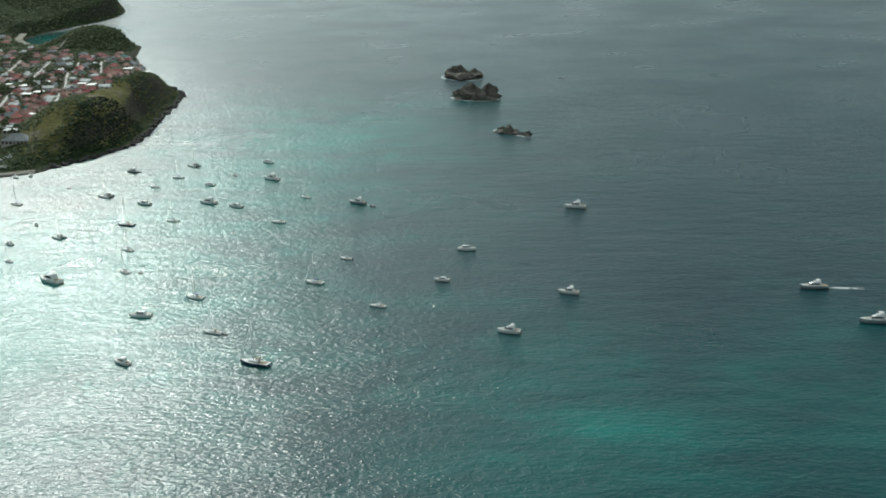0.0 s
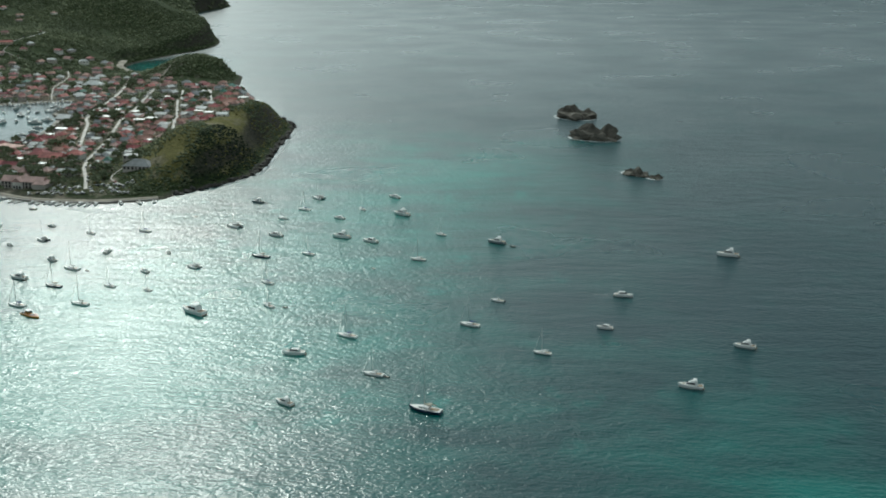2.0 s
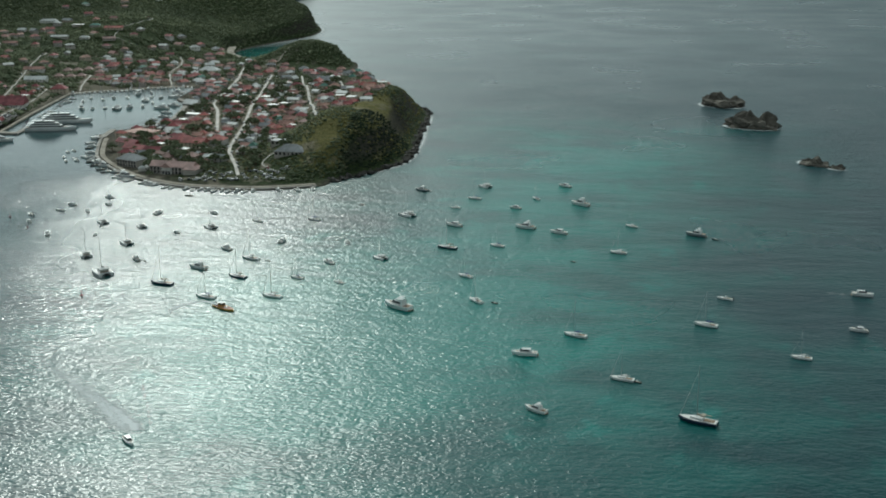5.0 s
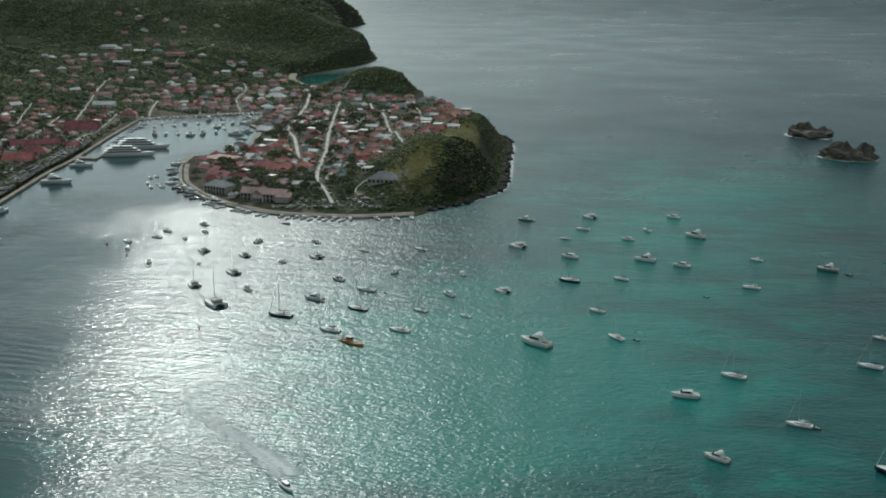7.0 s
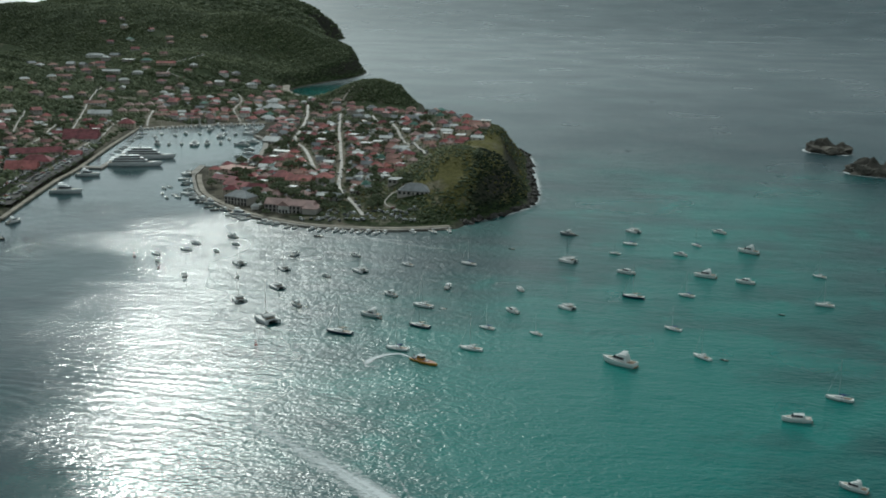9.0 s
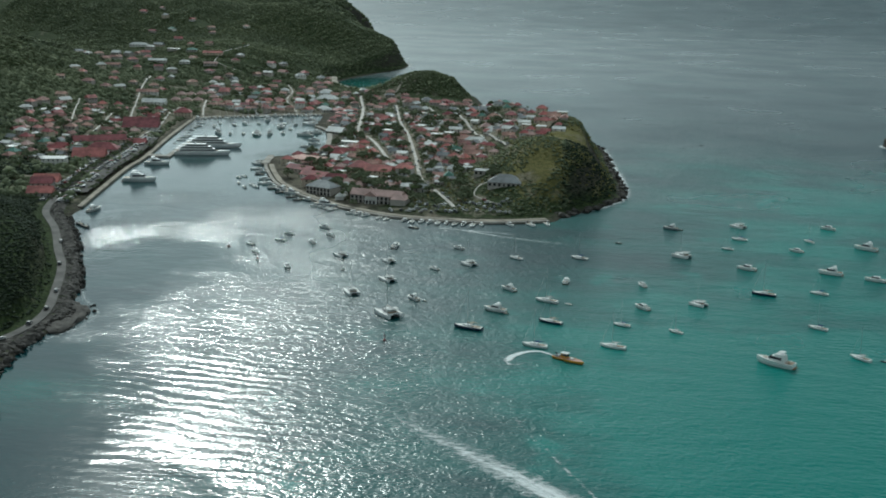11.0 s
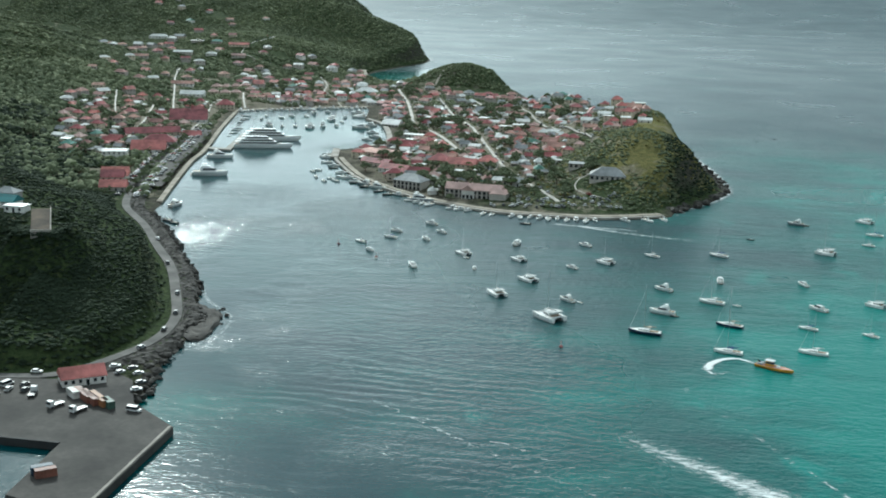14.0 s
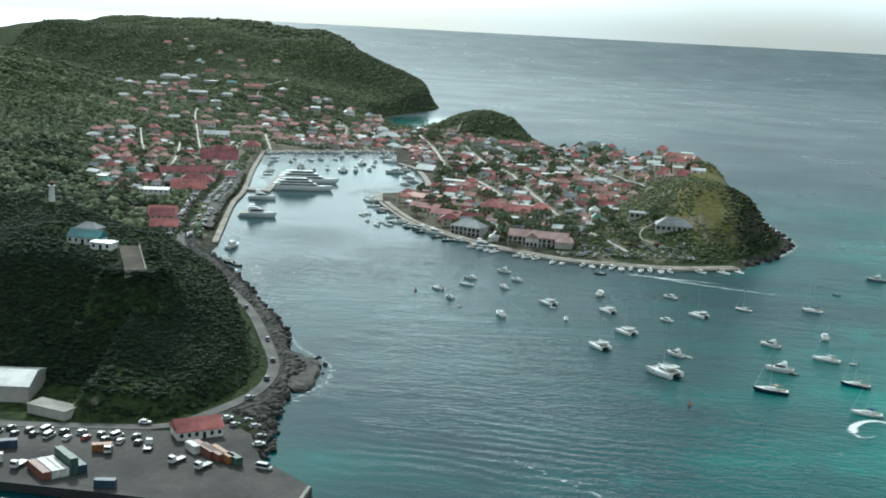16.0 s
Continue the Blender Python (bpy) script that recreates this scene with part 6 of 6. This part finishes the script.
BOXES = [surface("container_" + k, c, 0.6, spread=0.25) for k, c in (("rust", (0.20, 0.075, 0.05)), ("white", (0.62, 0.60, 0.56)), ("green", (0.05, 0.10, 0.075)), ("blue", (0.03, 0.06, 0.10)), ("orange", (0.30, 0.13, 0.05)))]
BOX_NAMES = ("rust red", "white", "dark green", "dark blue", "orange brown")
BOX_FIRST = {}
# paint, x, y, turn, length, storey
STACK = [
    (0, -574, 546, -46, 12, 0), (0, -571, 544, -46, 12, 0), (4, -567.5, 543, -46, 12, 0), (1, -578, 547, -46, 6, 0), (2, -563, 540, -46, 6, 0),
    (0, -616.0, 519.7, -46, 12, 0), (1, -614.0, 521.6, -46, 12, 0), (1, -612.0, 523.4, -46, 12, 0), (2, -610.0, 525.3, -46, 12, 0), (3, -608.0, 527.2, -46, 12, 0), (2, -610.0, 525.3, -46, 12, 1), (4, -605, 541, 20, 6, 0), (3, -594, 514, 8, 6, 0),
    (1, -633, 526, 25, 6, 0), (0, -638, 530, 25, 6, 0), (3, -634, 538, 25, 6, 0),
    (0, -645, 524, 25, 12, 0), (2, -650, 528, 25, 12, 0), (0, -658, 532, 25, 12, 0), (1, -664, 526, 25, 12, 0), (4, -646, 540, 20, 6, 0), (0, -560, 484, 35, 6, 0), (3, -562, 486, 35, 6, 0), (0, -549, 452, 80, 12, 0),
]
for p, x, y, turn, L, s in STACK:
    if (p, L) not in BOX_FIRST:
        ob = BOX_FIRST[p, L] = container("container", L, BOXES[p], BOX_NAMES[p] + " steel container on the wharf")
    else:
        ob = copy_thing(BOX_FIRST[p, L], Matrix())
    ob.matrix_basis = pose(x, y, 2.6 + 2.6 * s, 0, 0, turn)


def truck(x, y, turn):
    ob = empty("truck", "white cabbed truck parked on the wharf", "truck", "trucks on the wharf", pose(x, y, 2.62, 0, 0, turn))
    bm = bmesh.new()
    box(bm, 1.2, -1.1, 0.6, 2.9, 1.1, 2.6, 0.94, 0.08)
    part("cab", bm, PAINTS["white"], ob)
    bm = bmesh.new()
    box(bm, 2.82, -0.95, 1.6, 2.95, 0.95, 2.35)
    part("windscreen", bm, GLASS, ob)
    bm = bmesh.new()
    box(bm, -3.2, -1.15, 0.8, 1.1, 1.15, 1.05)
    part("bed", bm, PAINTS["dark"], ob)
    for sx in (-2.3, 2.0):
        for sy in (-1, 1):
            bm = bmesh.new()
            tube(bm, (sx, sy * 1.0 - 0.15, 0.45), (sx, sy * 1.0 + 0.15, 0.45), 0.45, n=10)
            part("wheel", bm, RUBBER, ob)


for x, y, turn in ((-580, 537, -118), (-571, 534, -118), (-603, 541, -75), (-592, 546, 100), (-624, 524, -100)):
    truck(x, y, turn)


# ---- moored boats ----
for kind_row in ((-660, 1136, 12, 46.0, "large white motor yacht with three decks moored"), (-664, 1180, 12, 48.0, "large white motor yacht with raised bow moored")):
    x, y, turn, L, text = kind_row
    ob = superyacht("motor_yacht", L, text)
    ob.matrix_basis = pose(x, y, 0, 0, 0, turn)
MOORED = [("M", -679, 1076, 8, 1.5), ("M", -664, 997, 8, 1.85), ("M", -652, 884, 75, 1.0), ("C", -615, 1366, 170, 1.2), ("M", -600, 1280, 175, 1.25), ("G", -503, 934, -20, 1.35), ("G", -548, 985, 150, 1.0), ("M", -537, 974, -30, 1.0), ("G", -520, 951, 150, 0.7),
          ("M", -622, 1395, 170, 1.1), ("M", -594, 1300, 175, 1.0), ("m", -584, 1250, 180, 1.2), ("m", -578, 1225, 180, 1.2), ("m", -582, 1205, 175, 1.0), ("G", 195, 603, 178, 1.1), ("G", 211, 550, 178, 1.2), ("m", -316, 466, -50, 1.0), ("d", -432, 877, 172, 1.6)]
for row in MOORED:
    moor(*row)
west = spline([Vector((*p, 0)) for p in QUAY_WEST], 5.2)
for i, p in enumerate(west[:-1]):
    d = (west[i + 1] - p).normalized()
    out = Vector((d.y, -d.x, 0))
    dense = 0.9 if p.x > -470 else 0.4
    if cr.random() < dense:
        k = cr.choice("tmmt") if p.x > -520 else cr.choice("tmd")
        size = cr.uniform(1.5, 2.1) if k != "m" else cr.uniform(0.85, 1.15)
        q = p + out * (2.4 + 2.6 * size)
        moor(k, q.x, q.y, math.degrees(math.atan2(out.y, out.x)) + cr.uniform(-12, 12), size)
south = spline([Vector((*p, 0)) for p in [QUAY_EAST[-1]] + QUAY_SOUTH], 5.0)
for i, p in enumerate(south[:-1]):
    d = (south[i + 1] - p).normalized()
    q = p + Vector((d.y, -d.x, 0)) * 7
    moor(cr.choice("mmSM"), q.x, q.y, math.degrees(math.atan2(-d.x, d.y)) + cr.uniform(-8, 8), cr.uniform(0.8, 1.0))
for i in range(9):
    moor(cr.choice("mtSm"), -704 - 2.9 * i + cr.uniform(-2, 3), 1200 + 17 * i + cr.uniform(-5, 5), 5 + cr.uniform(-18, 18), cr.uniform(0.6, 0.95))


def yellow_boat():
    ob = empty("work_boat", "orange yellow work boat spraying water", "work boat", m=pose(-328, 627, 0, 0, 0, -34))
    L, B, H = 14.5, 4.4, 1.15
    part("hull", hull_mesh(L, B, H, 0.5, 1.1, 0.95), YELLOW, ob)
    part("deck", deck_mesh(L, B, H, 1.1, 0.95), ROOF_BROWN, ob, "worn rust brown deck")
    cabin = part("wheelhouse", cabin_mesh(-3.2, -0.2, 2.6, 2.2, H, H + 2.0, 0.3), YELLOW, ob)
    part("window_strip", cabin_mesh(-3.0, 0.0, 2.64, 2.25, H + 0.9, H + 1.6, 0.3), GLASS, cabin)
    bm = bmesh.new()
    box(bm, -3.5, -1.4, H + 2.0, 0.1, 1.4, H + 2.12, 0.95)
    part("wheelhouse_roof", bm, GELCOAT, cabin)
    bm = bmesh.new()
    box(bm, -6.4, -1.5, H * 0.95, -4.2, 1.5, H + 0.5, 0.92)
    part("pump_housing", bm, GREYHULL, ob)
    bm = bmesh.new()
    box(bm, 1.2, -0.8, H, 2.6, 0.8, H + 0.45, 0.9)
    part("hatch", bm, GELCOAT, ob)
    bm = bmesh.new()
    tube(bm, (-1.8, 0, H + 2.1), (-1.8, 0, H + 4.6), 0.10, 0.05)
    part("mast", bm, ALLOY, ob)
    bm = bmesh.new()
    tube(bm, (-5.6, 0, H + 0.4), (-6.9, 0.2, H + 1.3), 0.30, 0.22)
    part("water_cannon", bm, RUBBER, ob)
    return ob


yellow_boat()


def buoy(x, y, tone, label):
    ob = empty("buoy", label, "buoy", "mooring buoys", pose(x, y, 0))
    bm = bmesh.new()
    rings = [[(r * math.cos(k * math.pi / 5), r * math.sin(k * math.pi / 5), z) for k in range(10)] for r, z in ((0.45, -0.4), (0.75, 0.0), (0.78, 0.3), (0.5, 0.7), (0.18, 0.85))]
    part("float", loft(bm, rings), tone, ob)
    bm = bmesh.new()
    tube(bm, (0, 0, 0.8), (0, 0, 2.2), 0.08)
    pole = part("pole", bm, tone, ob)
    bm = bmesh.new()
    box(bm, -0.25, -0.25, 2.2, 0.25, 0.25, 2.6, 0.6)
    part("top_mark", bm, tone, pole)


for x, y in ((-411, 640), (-533, 802), (-508, 776)):
    buoy(x, y, ROOF_RED, "small red mooring buoy floating in the harbour")


# ---- trees and scrub ----
def tree(name, h, spread, seed, leaf, label):
    r = np.random.RandomState(seed)
    ob = empty(name, label, "tree", "town trees")
    bm = bmesh.new()
    tube(bm, (0, 0, -1.5), (0.1 * h, 0.05 * h, h * 0.5), h * 0.045, h * 0.03)
    for k in range(4):
        a = k * 1.6 + seed
        tube(bm, (0.1 * h, 0.05 * h, h * 0.45), (spread * 0.6 * math.cos(a), spread * 0.6 * math.sin(a), h * 0.72), h * 0.025, h * 0.01, 5)
    part("trunk", bm, BARK, ob)
    n = 60
    a, q = r.uniform(0, 6.28, n), r.uniform(0, 1, n) ** 0.5
    c = np.stack([spread * q * np.cos(a), spread * q * np.sin(a), h * (0.62 + 0.3 * (1 - q) + r.uniform(-0.1, 0.12, n))], 1)
    crown = clump_mesh("crown", c, r.uniform(0.13, 0.30, n) * spread, 0.75, leaf, seed, 0.45)
    crown.parent = ob
    return ob


def palm(name, h, seed, label):
    r = random.Random(seed)
    ob = empty(name, label, "palm tree", "palm trees")
    bm = bmesh.new()
    top = Vector((0.1 * h, 0.05 * h, h))
    tube(bm, (0, 0, -1), tuple(top), 0.22, 0.14)
    part("trunk", bm, BARK, ob)
    bm = bmesh.new()
    for k in range(12):
        a, lean = k * 0.5236 + r.uniform(-0.2, 0.2), r.uniform(0.2, 0.8)
        out, side = Vector((math.cos(a), math.sin(a), 0)), Vector((-math.sin(a), math.cos(a), 0))
        prev = None
        for j in range(5):
            s = j / 4
            c = top + out * (2.9 * s) + Vector((0, 0, (1.1 * s - 2.4 * s * s) * (0.6 + lean)))
            wv = side * (0.42 * math.sin(math.pi * min(1, s * 0.9 + 0.12)))
            row = [bm.verts.new(c - wv - Vector((0, 0, 0.2))), bm.verts.new(c), bm.verts.new(c + wv - Vector((0, 0, 0.2)))]
            if prev:
                bm.faces.new((prev[0], prev[1], row[1], row[0]))
                bm.faces.new((prev[1], prev[2], row[2], row[1]))
            prev = row
    part("crown", bm, PALM, ob)
    return ob


GROW = [tree("tree", 7.5, 4.2, 1, LEAF_TOWN, "broad dark green tree among houses"), tree("tree", 6.0, 3.4, 2, LEAF_TOWN, "round dense green tree among houses"), tree("tree", 9.0, 5.2, 3, LEAF_TOWN, "tall spreading dark green tree"), palm("palm_tree", 7.5, 4, "coconut palm with arching fronds")]
PLANTED = set()


def plant(i, x, y, size):
    ob = GROW[i] if i not in PLANTED else copy_thing(GROW[i], Matrix())
    PLANTED.add(i)
    ob.matrix_basis = pose(x, y, ground(x, y), 0, 0, cr.uniform(0, 360)) @ Matrix.Diagonal((size, size, size, 1))
    TAKEN.append((x, y, 2.5))


def free(x, y, margin, road=5.5):
    return from_shore(x, y) > 9 and dist_to_lines(x, y, ALL_ROADS) > road and all((x - a) ** 2 + (y - b) ** 2 > (r * 0.8 + margin) ** 2 for a, b, r in TAKEN)


for cx, cy, rx, ry, count in ((-500, 1190, 105, 280, 105), (-440, 985, 60, 45, 30), (-535, 1270, 30, 60, 24), (-770, 1130, 70, 220, 30), (-670, 1560, 150, 110, 20), (-405, 1340, 60, 130, 20)):
    made = tries = 0
    while made < count and tries < count * 12:
        tries += 1
        a, q = cr.uniform(0, 6.28), cr.uniform(0, 1) ** 0.5
        x, y = cx + rx * q * math.cos(a), cy + ry * q * math.sin(a)
        if free(x, y, 1.5):
            plant(cr.choice((0, 0, 1, 1, 2, 2, 3)), x, y, cr.uniform(0.7, 1.25))
            made += 1
for i, p in enumerate(quay_line[6:104:2]):
    for off in (6.5, 23.5) if i % 2 else (23.5, 37.0):
        q = p + Vector((-0.98, -0.18, 0)) * off
        plant(cr.choice((0, 1, 1, 3)), q.x + cr.uniform(-1, 1), q.y + cr.uniform(-2, 2), cr.uniform(0.5, 0.72))

USED_GRID = {}
for a, b, r in TAKEN:
    USED_GRID.setdefault((int(a // 30), int(b // 30)), []).append((a, b, r))


def scrub(name, x0, x1, y0, y1, step, rmin, rmax, seed, label, leaf=LEAF, low=2.6, bare=-0.9, clear=0.85, squash=0.75, twin=True):
    """Bushes over a stretch of land, clear of houses and streets."""
    r = np.random.RandomState(seed)
    gx, gy = np.meshgrid(np.arange(x0, x1, step), np.arange(y0, y1, step))
    x, y = gx.ravel() + r.uniform(-step, step, gx.size) * 0.5, gy.ravel() + r.uniform(-step, step, gx.size) * 0.5
    z, d = land_height(x, y), shore_distance(x, y)
    # the ground sheet runs straight between its grid points
    u, v = (x - GRID_X[0]) / 4, (y - GRID_Y[0]) / 4
    i, j = np.clip(u.astype(int), 0, len(GRID_X) - 2), np.clip(v.astype(int), 0, len(GRID_Y) - 2)
    a, b = u - i, v - j
    inside = (a >= 0) & (a <= 1) & (b >= 0) & (b <= 1)
    sheet = (GRID_Z[j, i] * (1 - a) + GRID_Z[j, i + 1] * a) * (1 - b) + (GRID_Z[j + 1, i] * (1 - a) + GRID_Z[j + 1, i + 1] * a) * b
    z = np.where(inside, np.maximum(z, sheet), z)
    ok = (z > low) & (d > 5)
    patch = rough_field(x, y, 0.05, seed + 50)
    golden = np.zeros_like(x)
    for gx0, gy0, grx, gry, top in ((-357, 998, 17, 36, 1.0), (-332, 1102, 16, 32, 1.0), (-318, 1060, 9, 50, 0.6)):
        golden = np.maximum(golden, top * np.exp(-(((x - gx0) / grx) ** 2 + ((y - gy0) / gry) ** 2)))
    ok &= (patch > bare + 2.1 * golden)
    x, y, z = x[ok], y[ok], z[ok]
    near = np.ones(x.size, bool)
    for i in range(x.size):
        if y[i] < 1960 and x[i] > -1010:
            cell = (int(x[i] // 30), int(y[i] // 30))
            for u in (-1, 0, 1):
                for v in (-1, 0, 1):
                    for a, b, rr in USED_GRID.get((cell[0] + u, cell[1] + v), ()):
                        if (x[i] - a) ** 2 + (y[i] - b) ** 2 < (rr * clear + 1) ** 2:
                            near[i] = False
            if near[i] and dist_to_lines(x[i], y[i], ALL_ROADS) < 4.6:
                near[i] = False
    x, y, z = x[near], y[near], z[near]
    rad = r.uniform(rmin, rmax, x.size) * r.choice((0.7, 1.0, 1.35), x.size)
    c = np.stack([x, y, z + rad * 0.1], 1)
    c2 = c + np.stack([r.uniform(-1, 1, x.size) * rad * 0.8, r.uniform(-1, 1, x.size) * rad * 0.8, rad * r.uniform(-0.2, 0.35, x.size)], 1)
    if twin:
        c, rad = np.concatenate([c, c2]), np.concatenate([rad, rad * 0.75])
    ob = clump_mesh(name, c, rad, squash, leaf, seed, 0.55)
    ob.data.polygons.foreach_set("use_smooth", [True] * len(ob.data.polygons))
    return tagged(ob, label, "scrub", kind="stuff")


scrub("scrub", -830, -560, 560, 900, 1.9, 0.6, 1.25, 31, "dense dark scrub covering the fort hill", bare=-9, squash=0.36)
scrub("scrub", -700, -585, 592, 665, 1.6, 0.5, 1.0, 41, "dense dark scrub on the cut slope", bare=-9, low=2.75, clear=0.5, squash=0.36)
scrub("scrub", -690, -600, 596, 645, 1.05, 0.45, 0.9, 44, "dense dark scrub below the hill court", bare=-9, low=2.75, clear=0.75, squash=0.36)
scrub("scrub", -470, -334, 915, 1340, 2.7, 0.6, 1.5, 32, "green and dry scrub on the headland", leaf=LEAF_TOWN, squash=0.5)
scrub("scrub", -338, -288, 915, 1085, 2.5, 0.6, 1.5, 43, "dark scrub on the seaward cliff", leaf=LEAF, bare=-9, squash=0.45)
scrub("scrub", -334, -288, 1085, 1340, 2.7, 0.5, 1.2, 45, "low dry scrub along the seaward rim", leaf=LEAF_TOWN, bare=-0.5)
scrub("dry_scrub", -440, -290, 930, 1320, 4.5, 0.5, 1.1, 33, "straw coloured dry bushes on the headland", leaf=LEAF_DRY)
scrub("scrub", -600, -440, 940, 1620, 4.6, 0.8, 2.2, 34, "garden shrubs between the town houses", leaf=LEAF_TOWN, low=1.4)
scrub("scrub", -600, -450, 1640, 1770, 3.4, 1.0, 2.0, 35, "dense scrub over a small round hill", leaf=LEAF_HAZY)
scrub("scrub", -900, -735, 880, 1180, 3.4, 1.2, 2.6, 42, "dark trees on the slope behind the quay", leaf=LEAF, low=3.0)
scrub("scrub", -960, -600, 900, 1750, 4.7, 1.2, 3.0, 36, "shrubs and trees between hillside houses", leaf=LEAF_TOWN, low=1.6, squash=0.9)
# the distant woods wear the leaf colour that has haze mixed in
scrub("scrub", -1300, -610, 1750, 2500, 4.2, 1.4, 2.6, 37, "thick scrub forest on the far hills", leaf=LEAF_HAZY, squash=0.45, twin=False)
scrub("scrub", -1250, -880, 880, 1760, 4.2, 1.4, 2.6, 38, "thick scrub forest on the slope above town", leaf=LEAF_HAZY, squash=0.45, twin=False)
scrub("scrub", -1350, -780, 2500, 3450, 10.0, 3.0, 5.6, 39, "far scrub forest on the headlands", leaf=LEAF_HAZY, squash=0.5, twin=False)
